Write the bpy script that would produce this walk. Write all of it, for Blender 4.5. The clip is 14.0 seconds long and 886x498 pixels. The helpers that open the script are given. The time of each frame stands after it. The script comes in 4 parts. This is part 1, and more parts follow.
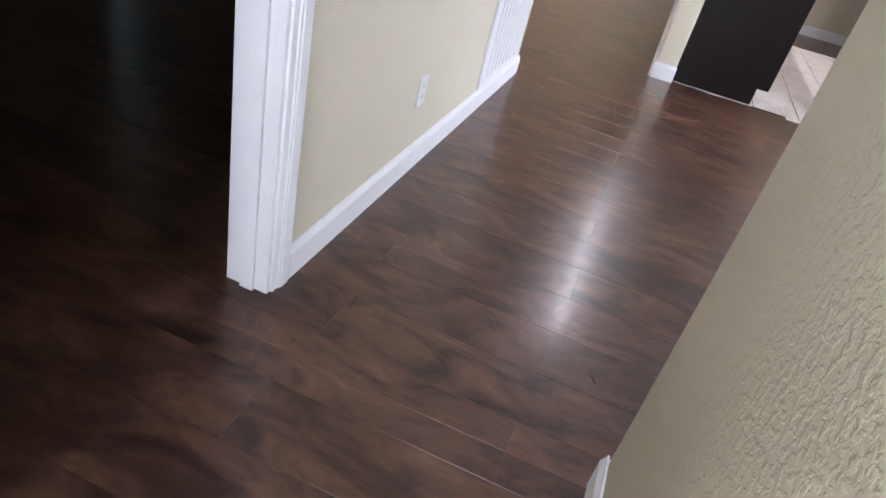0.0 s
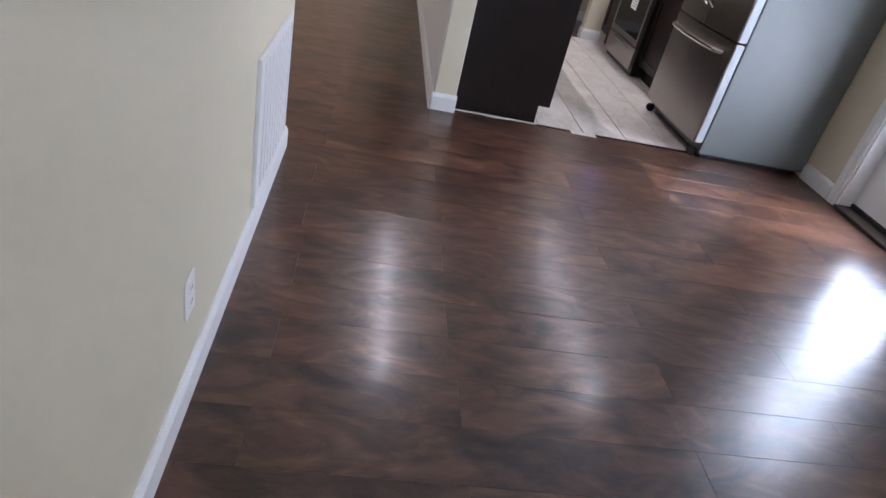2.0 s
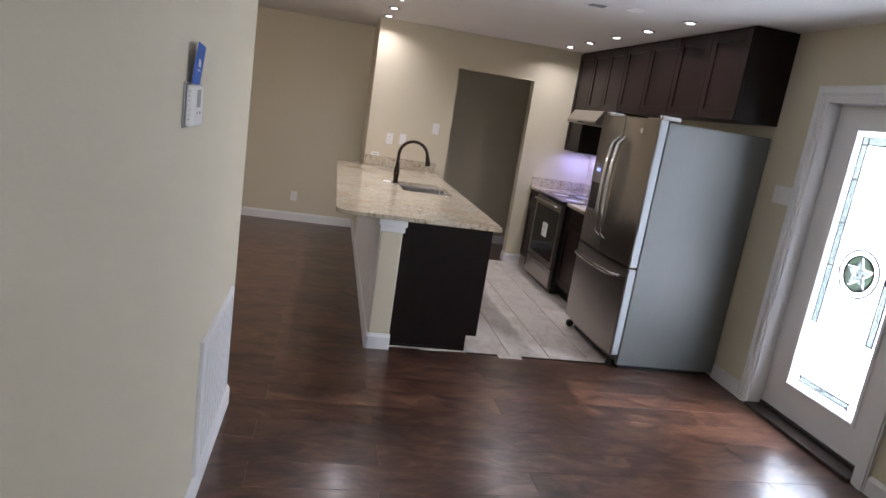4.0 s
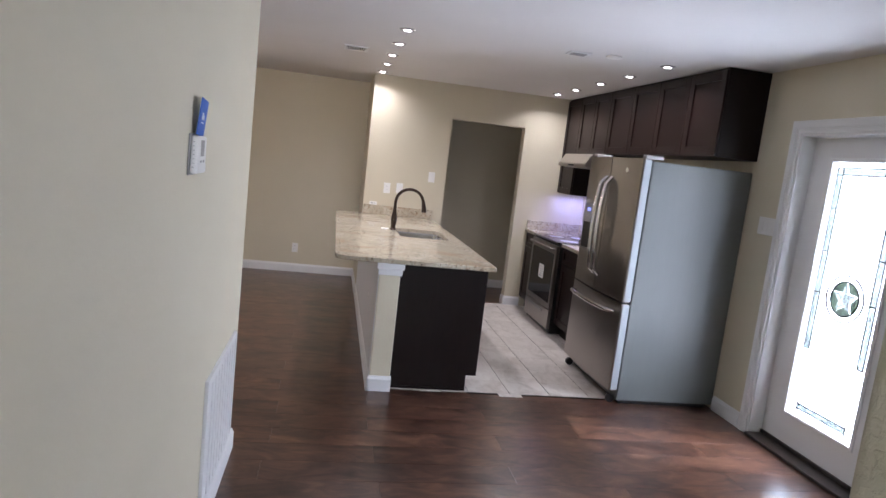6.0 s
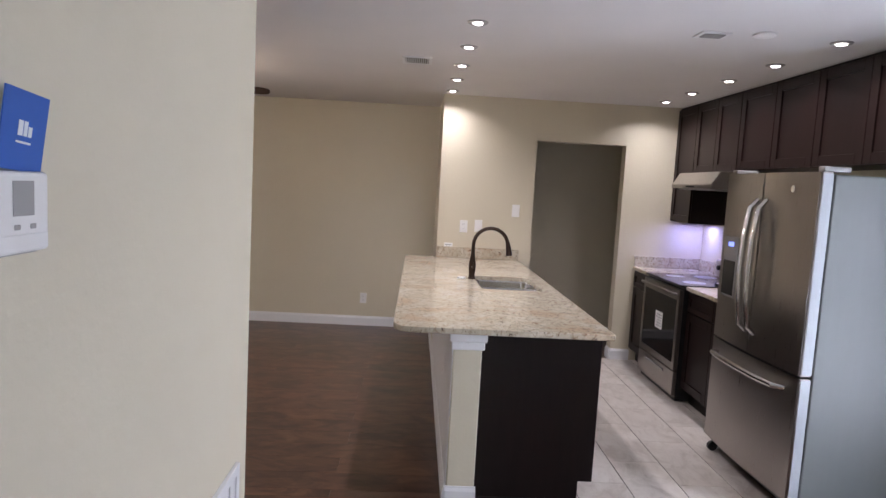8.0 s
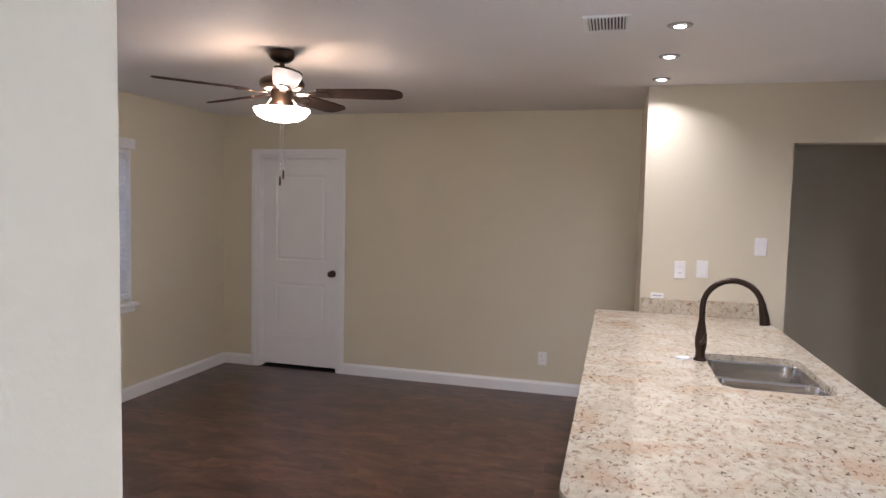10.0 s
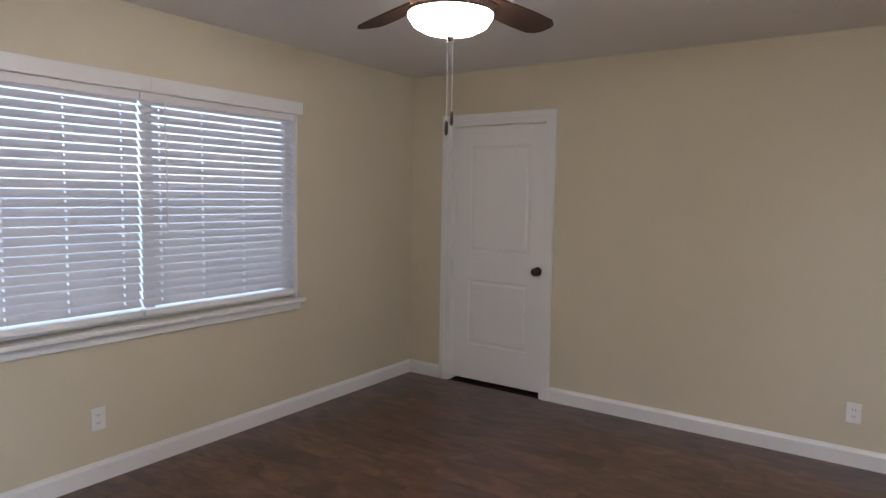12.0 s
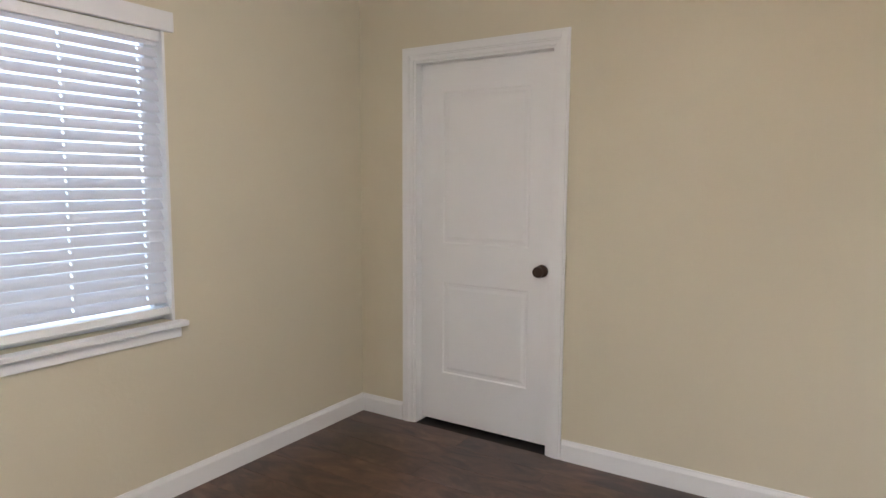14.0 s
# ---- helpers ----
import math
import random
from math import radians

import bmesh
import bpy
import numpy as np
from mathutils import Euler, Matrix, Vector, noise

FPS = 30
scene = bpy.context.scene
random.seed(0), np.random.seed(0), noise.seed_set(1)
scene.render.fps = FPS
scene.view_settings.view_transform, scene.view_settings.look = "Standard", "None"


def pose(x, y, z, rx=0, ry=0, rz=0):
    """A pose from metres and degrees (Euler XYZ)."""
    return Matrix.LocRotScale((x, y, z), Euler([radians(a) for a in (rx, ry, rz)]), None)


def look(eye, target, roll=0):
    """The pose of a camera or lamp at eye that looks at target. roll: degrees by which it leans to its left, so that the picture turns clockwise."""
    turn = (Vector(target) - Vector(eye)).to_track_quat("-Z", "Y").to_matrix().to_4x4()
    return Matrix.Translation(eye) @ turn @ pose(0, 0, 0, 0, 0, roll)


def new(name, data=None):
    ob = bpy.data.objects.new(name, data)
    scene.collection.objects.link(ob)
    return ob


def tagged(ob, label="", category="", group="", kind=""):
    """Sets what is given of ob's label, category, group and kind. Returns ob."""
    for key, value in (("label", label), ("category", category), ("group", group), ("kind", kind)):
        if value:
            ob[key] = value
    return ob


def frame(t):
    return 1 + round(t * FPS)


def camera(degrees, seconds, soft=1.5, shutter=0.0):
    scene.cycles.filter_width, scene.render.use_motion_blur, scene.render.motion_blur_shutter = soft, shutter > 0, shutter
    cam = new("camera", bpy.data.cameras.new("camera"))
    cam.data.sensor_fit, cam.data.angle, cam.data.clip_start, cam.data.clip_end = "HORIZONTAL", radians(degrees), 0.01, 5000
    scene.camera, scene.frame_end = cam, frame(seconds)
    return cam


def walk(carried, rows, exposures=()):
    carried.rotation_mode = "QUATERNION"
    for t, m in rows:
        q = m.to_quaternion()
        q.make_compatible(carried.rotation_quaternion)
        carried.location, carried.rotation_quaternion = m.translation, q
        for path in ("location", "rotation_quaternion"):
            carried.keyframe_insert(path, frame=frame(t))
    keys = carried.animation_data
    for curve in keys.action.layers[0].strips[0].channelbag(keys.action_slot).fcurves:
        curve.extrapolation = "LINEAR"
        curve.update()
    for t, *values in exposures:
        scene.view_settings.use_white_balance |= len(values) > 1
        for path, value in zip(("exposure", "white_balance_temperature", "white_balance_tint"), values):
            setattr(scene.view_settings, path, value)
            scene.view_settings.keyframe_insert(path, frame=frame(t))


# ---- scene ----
cam = camera(69.7, 14.0)
PATH = [
    (0, (0.313, 0.284, 1.117), (-0.063, 1.918, 0.027), 14.5),
    (0.5, (0.199, 0.406, 1.16), (0.232, 2.086, 0.075), 16.8),
    (1, (0.111, 0.651, 1.206), (0.216, 2.328, 0.121), 15.0),
    (1.5, (-0.004, 0.901, 1.244), (0.251, 2.572, 0.174), 14.1),
    (2, (-0.045, 1.119, 1.325), (0.263, 2.802, 0.289), 13.7),
    (2.5, (-0.038, 1.157, 1.406), (0.299, 2.951, 0.588), 12.2),
    (3, (-0.075, 1.05, 1.478), (0.288, 2.921, 0.872), 10.7),
    (3.5, (-0.041, 0.959, 1.554), (0.33, 2.864, 1.071), 9.6),
    (4, (-0.01, 0.914, 1.602), (0.368, 2.832, 1.177), 8.7),
    (4.2, (-0.012, 0.897, 1.606), (0.366, 2.817, 1.194), 8.5),
    (6.3, (0.018, 0.775, 1.574), (0.353, 2.73, 1.318), 5.9),
    (6.5, (0.019, 0.876, 1.576), (0.333, 2.835, 1.328), 5.3),
    (7, (0.022, 1.151, 1.587), (0.29, 3.12, 1.362), 4.6),
    (7.2, (0.054, 1.285, 1.567), (0.285, 3.26, 1.353), 4.3),
    (9.3, (0.178, 2.868, 1.605), (-0.014, 4.851, 1.431), 1.9),
    (9.5, (0.153, 3.016, 1.601), (-0.103, 4.993, 1.44), 1.8),
    (10, (0.171, 3.362, 1.601), (-0.349, 5.289, 1.465), 1.3),
    (10.5, (0.128, 3.676, 1.608), (-0.756, 5.467, 1.489), 1.3),
    (11, (0.003, 3.981, 1.566), (-1.028, 5.691, 1.446), 1.2),
    (11.5, (-0.147, 4.296, 1.493), (-1.255, 5.956, 1.359), 1.1),
    (12, (-0.331, 4.641, 1.479), (-1.46, 6.283, 1.311), 1.0),
    (12.5, (-0.561, 4.896, 1.462), (-1.68, 6.544, 1.277), 0.6),
    (13, (-0.718, 5.274, 1.444), (-1.829, 6.925, 1.243), 0.4),
    (13.5, (-0.895, 5.609, 1.407), (-1.999, 7.264, 1.198), 0.4),
    (14, (-1.092, 5.924, 1.38), (-2.167, 7.597, 1.169), 0.3),
]
EXPOSURES = [(0.0, 1.35, 5950, 20), (0.5, 1.4, 5780, 20), (1.0, 1.3, 5730, 21), (1.5, 1.25, 5700, 22), (2.0, 0.75, 5780, 19), (3.0, 0.4, 6020, 18), (4.2, 0.3, 6120, 18), (6.5, 0.6, 5860, 19), (7.2, 0.45, 6030, 20), (9.5, 0.6, 5980, 21), (10.5, 0.6, 5830, 21), (11.0, 0.62, 5720, 21), (11.5, 0.36, 5820, 20), (12.0, 0.55, 5920, 17), (12.5, 0.92, 5950, 15), (13.5, 1.25, 5900, 13), (14.0, 1.35, 5900, 13)]
walk(cam, [(t, look(eye, target, roll)) for t, eye, target, roll in PATH], EXPOSURES)

# ---- world and light ----
world = bpy.data.worlds.new("world")
scene.world = world
world.use_nodes = True
wn = world.node_tree.nodes
sky = wn.new("ShaderNodeTexSky")
sky.sky_type = "NISHITA"
sky.sun_disc = False
sky.sun_elevation, sky.sun_rotation = radians(52), radians(60)
wn["Background"].inputs["Strength"].default_value = 0.12
world.node_tree.links.new(sky.outputs[0], wn["Background"].inputs["Color"])


def lamp(name, kind, m, power, colour, **settings):
    data = bpy.data.lights.new(name, kind)
    data.energy, data.color = power, colour
    if kind == "AREA":
        data.shape = "RECTANGLE"
        data.size, data.size_y = settings["size"], settings["size_y"]
        data.spread = settings.get("spread", math.pi)
    elif kind == "SPOT":
        data.spot_size, data.spot_blend, data.shadow_soft_size = settings["cone"], 0.85, settings["radius"]
    elif kind == "POINT":
        data.shadow_soft_size = settings["radius"]
    else:
        data.angle = settings["angle"]
    ob = new(name, data)
    ob.matrix_world = m
    return ob


CEIL = 2.42
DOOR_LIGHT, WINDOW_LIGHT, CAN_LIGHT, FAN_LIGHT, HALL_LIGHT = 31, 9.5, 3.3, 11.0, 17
lamp("sun", "SUN", look((30, -8, 40), (0, 0, 0)), 3.0, (1.0, 0.95, 0.88), angle=radians(0.5))
lamp("door_daylight", "AREA", look((3.036, 3.978, 1.046), (0, 3.978, 1.046)), DOOR_LIGHT, (0.85, 0.93, 1.0), size=0.58, size_y=1.64, spread=radians(148))
lamp("window_daylight", "AREA", look((-3.74, 6.5, 1.39), (0, 6.5, 1.39)), WINDOW_LIGHT, (0.70, 0.82, 1.0), size=2.6, size_y=1.5)

# Added daylight from behind the camera, inferred from the south-lit door jamb.
lamp("hall_added_daylight", "AREA", look((0.08, -1.30, 1.45), (0.08, 0, 1.45)), HALL_LIGHT, (0.86, 0.93, 1.0), size=0.6, size_y=1.1)

# ---- materials ----


def material(name, rough=0.5, metal=0.0):
    mat = bpy.data.materials.new(name)
    mat.use_nodes = True
    b = mat.node_tree.nodes["Principled BSDF"]
    b.inputs["Roughness"].default_value = rough
    b.inputs["Metallic"].default_value = metal
    return mat, mat.node_tree.nodes, mat.node_tree.links, b


def coords(nodes, links, scale=(1, 1, 1), per_object=False, kind="Object"):
    tc = nodes.new("ShaderNodeTexCoord")
    mp = nodes.new("ShaderNodeMapping")
    mp.inputs["Scale"].default_value = scale
    links.new(tc.outputs[kind], mp.inputs["Vector"])
    if per_object:
        info = nodes.new("ShaderNodeObjectInfo")
        mul = nodes.new("ShaderNodeMath")
        mul.operation = "MULTIPLY"
        mul.inputs[1].default_value = 57.0
        links.new(info.outputs["Random"], mul.inputs[0])
        comb = nodes.new("ShaderNodeCombineXYZ")
        for k in range(3):
            links.new(mul.outputs[0], comb.inputs[k])
        links.new(comb.outputs[0], mp.inputs["Location"])
    return mp.outputs["Vector"]


def noise_tex(nodes, links, vec, scale, detail=4, rough=0.55, distort=0.0):
    n = nodes.new("ShaderNodeTexNoise")
    n.inputs["Scale"].default_value = scale
    n.inputs["Detail"].default_value = detail
    n.inputs["Roughness"].default_value = rough
    n.inputs["Distortion"].default_value = distort
    links.new(vec, n.inputs["Vector"])
    return n.outputs["Fac"]


def ramp(nodes, links, fac, stops):
    r = nodes.new("ShaderNodeValToRGB")
    e = r.color_ramp.elements
    while len(e) < len(stops):
        e.new(0.5)
    for el, (pos, col) in zip(e, stops):
        el.position = pos
        el.color = (*col, 1) if len(col) == 3 else col
    links.new(fac, r.inputs["Fac"])
    return r.outputs["Color"]


def mix(nodes, links, fac, a, b, mode="MIX"):
    m = nodes.new("ShaderNodeMix")
    m.data_type, m.blend_type = "RGBA", mode
    for sock, v in ((m.inputs["Factor"], fac), (m.inputs["A"], a), (m.inputs["B"], b)):
        if isinstance(v, (int, float)):
            sock.default_value = v
        elif isinstance(v, tuple):
            sock.default_value = (*v, 1)
        else:
            links.new(v, sock)
    return m.outputs["Result"]


def bump(nodes, links, b, height, strength, distance):
    n = nodes.new("ShaderNodeBump")
    n.inputs["Strength"].default_value = strength
    n.inputs["Distance"].default_value = distance
    links.new(height, n.inputs["Height"])
    links.new(n.outputs[0], b.inputs["Normal"])


def span(nodes, links, fac, lo, hi):
    m = nodes.new("ShaderNodeMapRange")
    m.inputs["To Min"].default_value, m.inputs["To Max"].default_value = lo, hi
    links.new(fac, m.inputs["Value"])
    return m.outputs[0]


def paint(name, colour, rough=0.6, bump_scale=70, bump_depth=0.002, strength=0.35, drift=0.06, knock=False):
    mat, n, l, b = material(name, rough)
    v = coords(n, l)
    big = noise_tex(n, l, v, 1.3, 3)
    c = mix(n, l, span(n, l, big, 0.0, 1.0), tuple(x * (1 - drift) for x in colour), tuple(min(1, x * (1 + drift)) for x in colour))
    l.new(c, b.inputs["Base Color"])
    h = noise_tex(n, l, v, bump_scale, 3, 0.5, 0.3)
    if knock:
        h = ramp(n, l, h, [(0.46, (0, 0, 0)), (0.60, (1, 1, 1))])
        fine = noise_tex(n, l, v, bump_scale * 4, 2)
        h = mix(n, l, 0.25, h, fine)
    bump(n, l, b, h, strength, bump_depth)
    return mat


def wood_floor():
    """Hand-scraped dark hickory: a cloudy figure, long fibres and a soft relief along each plank."""
    mat, n, l, b = material("dark_hickory_laminate", 0.2)
    figure = noise_tex(n, l, coords(n, l, (2.0, 4.6, 1), True), 1.8, 8, 0.64, 1.2)
    blotch = noise_tex(n, l, coords(n, l, (1.6, 2.6, 1), True), 2.3, 5, 0.56, 0.6)
    fibre = noise_tex(n, l, coords(n, l, (5, 85, 1), True), 2.6, 4, 0.6, 0.3)
    c = ramp(n, l, figure, [(0.32, (0.028, 0.014, 0.010)), (0.45, (0.066, 0.0325, 0.022)), (0.55, (0.096, 0.0478, 0.031)), (0.70, (0.150, 0.082, 0.051))])
    c = mix(n, l, 0.9, c, ramp(n, l, blotch, [(0.32, (0.40, 0.40, 0.42)), (0.48, (0.92, 0.91, 0.92)), (0.68, (1.16, 1.14, 1.11))]), "MULTIPLY")
    c = mix(n, l, 0.28, c, ramp(n, l, fibre, [(0.28, (0.55, 0.53, 0.53)), (0.5, (0.98, 0.97, 0.97)), (0.72, (1.2, 1.17, 1.14))]), "MULTIPLY")
    info = n.new("ShaderNodeObjectInfo")
    tone = ramp(n, l, info.outputs["Random"], [(0.0, (0.84, 0.84, 0.86)), (0.5, (1.0, 0.98, 0.97)), (1.0, (1.14, 1.09, 1.04))])
    l.new(mix(n, l, 1.0, c, tone, "MULTIPLY"), b.inputs["Base Color"])
    l.new(span(n, l, figure, 0.276, 0.295), b.inputs["Roughness"])
    b.inputs["Specular IOR Level"].default_value = 0.38
    b.inputs["Coat Weight"].default_value = 0.26
    b.inputs["Coat Roughness"].default_value = 0.16
    scrape = noise_tex(n, l, coords(n, l, (2.2, 16, 1), True), 3.0, 3, 0.5, 0.6)
    bump(n, l, b, mix(n, l, 0.3, scrape, fibre), 0.25, 0.0008)
    return mat


def granite():
    """Cream granite with grey and rust clouds and scattered dark grains."""
    mat, n, l, b = material("cream_granite", 0.08)
    v = coords(n, l)
    cloud = noise_tex(n, l, v, 5.0, 6, 0.65, 0.8)
    vein = noise_tex(n, l, coords(n, l, (1.3, 2.0, 1.0)), 1.5, 5, 0.62, 1.3)
    mid = noise_tex(n, l, coords(n, l, (1.2, 0.9, 1.0)), 30, 5, 0.66, 0.5)
    speck = noise_tex(n, l, coords(n, l, (1.25, 0.85, 1.0)), 52, 4, 0.62, 0.6)
    brown = noise_tex(n, l, coords(n, l, (1.3, 0.85, 1.0)), 34, 4, 0.62, 0.8)
    c = ramp(n, l, cloud, [(0.30, (0.45, 0.395, 0.30)), (0.50, (0.535, 0.485, 0.385)), (0.70, (0.59, 0.548, 0.462))])
    rust = ramp(n, l, vein, [(0.52, (0, 0, 0)), (0.64, (1, 1, 1))])
    c = mix(n, l, 0.6, c, ramp(n, l, mid, [(0.33, (0.46, 0.42, 0.37)), (0.45, (0.90, 0.88, 0.83)), (0.60, (1.10, 1.09, 1.06)), (0.70, (0.80, 0.74, 0.64))]), "MULTIPLY")
    c = mix(n, l, mix(n, l, 0.55, (0, 0, 0), rust), c, (0.47, 0.32, 0.20))
    bs = mix(n, l, 1.0, ramp(n, l, brown, [(0.37, (1, 1, 1)), (0.43, (0, 0, 0))]), mix(n, l, rust, (0.55, 0.55, 0.55), (1, 1, 1)), "MULTIPLY")
    c = mix(n, l, bs, c, (0.22, 0.115, 0.062))
    c = mix(n, l, ramp(n, l, speck, [(0.345, (1, 1, 1)), (0.39, (0, 0, 0))]), c, (0.075, 0.048, 0.036))
    l.new(c, b.inputs["Base Color"])
    return mat


def steel(name, colour, rough, stretch=(60, 60, 2), metal=1.0):
    mat, n, l, b = material(name, rough, metal)
    v = coords(n, l, stretch)
    f = noise_tex(n, l, v, 4, 4)
    l.new(mix(n, l, f, tuple(x * 0.95 for x in colour), tuple(min(1, x * 1.05) for x in colour)), b.inputs["Base Color"])
    l.new(span(n, l, f, rough * 0.92, rough * 1.1), b.inputs["Roughness"])
    return mat


def stained(name, colour, rough=0.32):
    mat, n, l, b = material(name, rough)
    f = noise_tex(n, l, coords(n, l, (14, 14, 1.5)), 3, 6, 0.6, 0.5)
    l.new(mix(n, l, f, tuple(x * 0.6 for x in colour), tuple(x * 1.5 for x in colour)), b.inputs["Base Color"])
    l.new(span(n, l, f, rough * 0.85, rough * 1.2), b.inputs["Roughness"])
    b.inputs["Specular IOR Level"].default_value = 0.22
    bump(n, l, b, f, 0.08, 0.0006)
    return mat


def simple(name, colour, rough=0.4, metal=0.0, drift=0.05, scale=9):
    mat, n, l, b = material(name, rough, metal)
    f = noise_tex(n, l, coords(n, l), scale, 4)
    l.new(mix(n, l, f, tuple(x * (1 - drift) for x in colour), tuple(min(1, x * (1 + drift)) for x in colour)), b.inputs["Base Color"])
    return mat


def glowing(name, colour, power):
    mat, n, l, b = material(name, 0.4)
    b.inputs["Base Color"].default_value = (0.9, 0.88, 0.84, 1)
    b.inputs["Emission Color"].default_value = (*colour, 1)
    b.inputs["Emission Strength"].default_value = power
    return mat


def glass(name, tint=(1, 1, 1), rough=0.0):
    mat, n, l, b = material(name, rough)
    b.inputs["Base Color"].default_value = (*tint, 1)
    b.inputs["Transmission Weight"].default_value = 1.0
    b.inputs["IOR"].default_value = 1.45
    return mat


def tile_stone():
    mat, n, l, b = material("pale_stone_look_tile", 0.30)
    f = noise_tex(n, l, coords(n, l, (3.2, 2.0, 1), True), 2.4, 7, 0.62, 1.0)
    c = ramp(n, l, f, [(0.28, (0.44, 0.385, 0.335)), (0.5, (0.585, 0.535, 0.485)), (0.72, (0.66, 0.62, 0.57))])
    vein = noise_tex(n, l, coords(n, l, (9, 3, 1), True), 2.0, 5, 0.6, 1.5)
    c = mix(n, l, 0.35, c, ramp(n, l, vein, [(0.33, (0.68, 0.65, 0.62)), (0.48, (1.0, 1.0, 1.0))]), "MULTIPLY")
    info = n.new("ShaderNodeObjectInfo")
    tone = ramp(n, l, info.outputs["Random"], [(0.0, (0.90, 0.89, 0.88)), (0.5, (0.98, 0.98, 0.98)), (1.0, (1.05, 1.04, 1.03))])
    l.new(mix(n, l, 1.0, c, tone, "MULTIPLY"), b.inputs["Base Color"])
    bump(n, l, b, f, 0.15, 0.0008)
    return mat


WALL = paint("khaki_wall_paint", (0.618, 0.563, 0.428), 0.55, 45, 0.003, 0.30)
KNOCK = paint("knockdown_khaki_paint", (0.618, 0.563, 0.428), 0.5, 78, 0.0028, 0.42, knock=True)
CEILP = paint("ceiling_white", (0.74, 0.72, 0.71), 0.75, 30, 0.003, 0.3)
TRIM = paint("white_semigloss_trim", (0.77, 0.77, 0.77), 0.32, 120, 0.0006, 0.1, 0.02)
DOORP = paint("white_door_paint", (0.78, 0.78, 0.78), 0.38, 160, 0.0005, 0.15, 0.02)
FLOOR = wood_floor()
TILE = tile_stone()
GROUT = simple("grey_grout", (0.06, 0.055, 0.05), 0.9, drift=0.2, scale=40)
SUB = simple("subfloor_dark", (0.012, 0.008, 0.006), 0.8)
GRANITE = granite()
STEEL = steel("brushed_stainless", (0.40, 0.372, 0.348), 0.28)
BAR = steel("bright_steel_bar", (0.66, 0.65, 0.63), 0.22)
SINKST = steel("satin_sink_steel", (0.64, 0.63, 0.62), 0.17, (50, 50, 2))
SIDE = steel("grey_appliance_side", (0.150, 0.162, 0.157), 0.42, (9, 9, 1), 0.0)
SIDE.node_tree.nodes["Principled BSDF"].inputs["Specular IOR Level"].default_value = 0.45
# Silver of the fridge door edges, paler to carry the daylight reflected there.
EDGE = simple("silver_edge_with_glint", (0.42, 0.45, 0.47), 0.28)
CHROME = steel("polished_edge", (0.78, 0.80, 0.82), 0.15)
ESP = stained("espresso_stain", (0.0085, 0.0050, 0.0042), 0.40)
ESPF = stained("espresso_door_stain", (0.013, 0.0064, 0.0058), 0.33)
BRONZE = simple("oil_rubbed_bronze", (0.060, 0.040, 0.030), 0.30, 0.85, 0.2, 30)
BLACK = simple("black_plastic", (0.012, 0.012, 0.012), 0.35)
BLACKGL = simple("black_ceramic_glass", (0.008, 0.008, 0.009), 0.06)
BLADE = stained("dark_walnut_blade", (0.045, 0.026, 0.019), 0.6)
BLADE.node_tree.nodes["Principled BSDF"].inputs["Specular IOR Level"].default_value = 0.15
PLATE = simple("white_plastic_plate", (0.80, 0.79, 0.77), 0.35)
SLAT, sn, sl, sb = material("white_vinyl_slat", 0.45)
sb.inputs["Base Color"].default_value = (0.78, 0.77, 0.78, 1)
tl = sn.new("ShaderNodeBsdfTranslucent")
tl.inputs["Color"].default_value = (0.80, 0.79, 0.82, 1)
ms = sn.new("ShaderNodeMixShader")
ms.inputs[0].default_value = 0.36
sl.new(sb.outputs[0], ms.inputs[1])
sl.new(tl.outputs[0], ms.inputs[2])
sl.new(ms.outputs[0], sn["Material Output"].inputs["Surface"])
CORD = simple("white_cord", (0.85, 0.85, 0.85), 0.6)
GREY = simple("grey_metal_louvre", (0.34, 0.33, 0.32), 0.5, 0.3)
# Near-black colour for the shade inside ducts and socket slots.
SHADE = simple("painted_recess_shade", (0.02, 0.02, 0.02), 0.8)
PAPER = simple("white_paper", (0.82, 0.82, 0.80), 0.7)
BLUE = simple("blue_card", (0.014, 0.095, 0.42), 0.5)
INK = simple("grey_print", (0.25, 0.26, 0.28), 0.6)
CLEAR = glass("clear_glass")
BEVEL = glass("bevelled_glass", (0.085, 0.098, 0.094), 0.08)
OLIVE = glass("textured_green_glass", (0.018, 0.024, 0.016), 0.2)
STARG = glass("frosted_star_glass", (0.10, 0.11, 0.105), 0.15)
LEAD = simple("lead_came", (0.10, 0.10, 0.10), 0.4, 0.8)
RUBBER = simple("dark_threshold", (0.035, 0.028, 0.024), 0.45)
CANGLOW = glowing("lit_led_lens", (1.0, 0.95, 0.90), 14.0)
BOWL = glowing("lit_frosted_bowl", (1.0, 0.90, 0.76), 60.0)
DISPLAY = glowing("blue_display", (0.10, 0.20, 1.0), 1.2)
GRASS = simple("lawn_green", (0.07, 0.12, 0.035), 0.9, drift=0.4, scale=3)

# ---- builders ----


def box(bm, x0, x1, y0, y1, z0, z1, bevel=0.0, seg=2):
    r = bmesh.ops.create_cube(bm, size=1.0)
    vs = r["verts"]
    bmesh.ops.scale(bm, vec=(abs(x1 - x0), abs(y1 - y0), abs(z1 - z0)), verts=vs)
    bmesh.ops.translate(bm, vec=((x0 + x1) / 2, (y0 + y1) / 2, (z0 + z1) / 2), verts=vs)
    if bevel:
        es = list({e for v in vs for e in v.link_edges})
        bmesh.ops.bevel(bm, geom=es, offset=bevel, segments=seg, affect="EDGES", profile=0.5)
    return bm


def boxes(rows, bevel=0.0):
    bm = bmesh.new()
    for r in rows:
        box(bm, *r, bevel)
    return bm


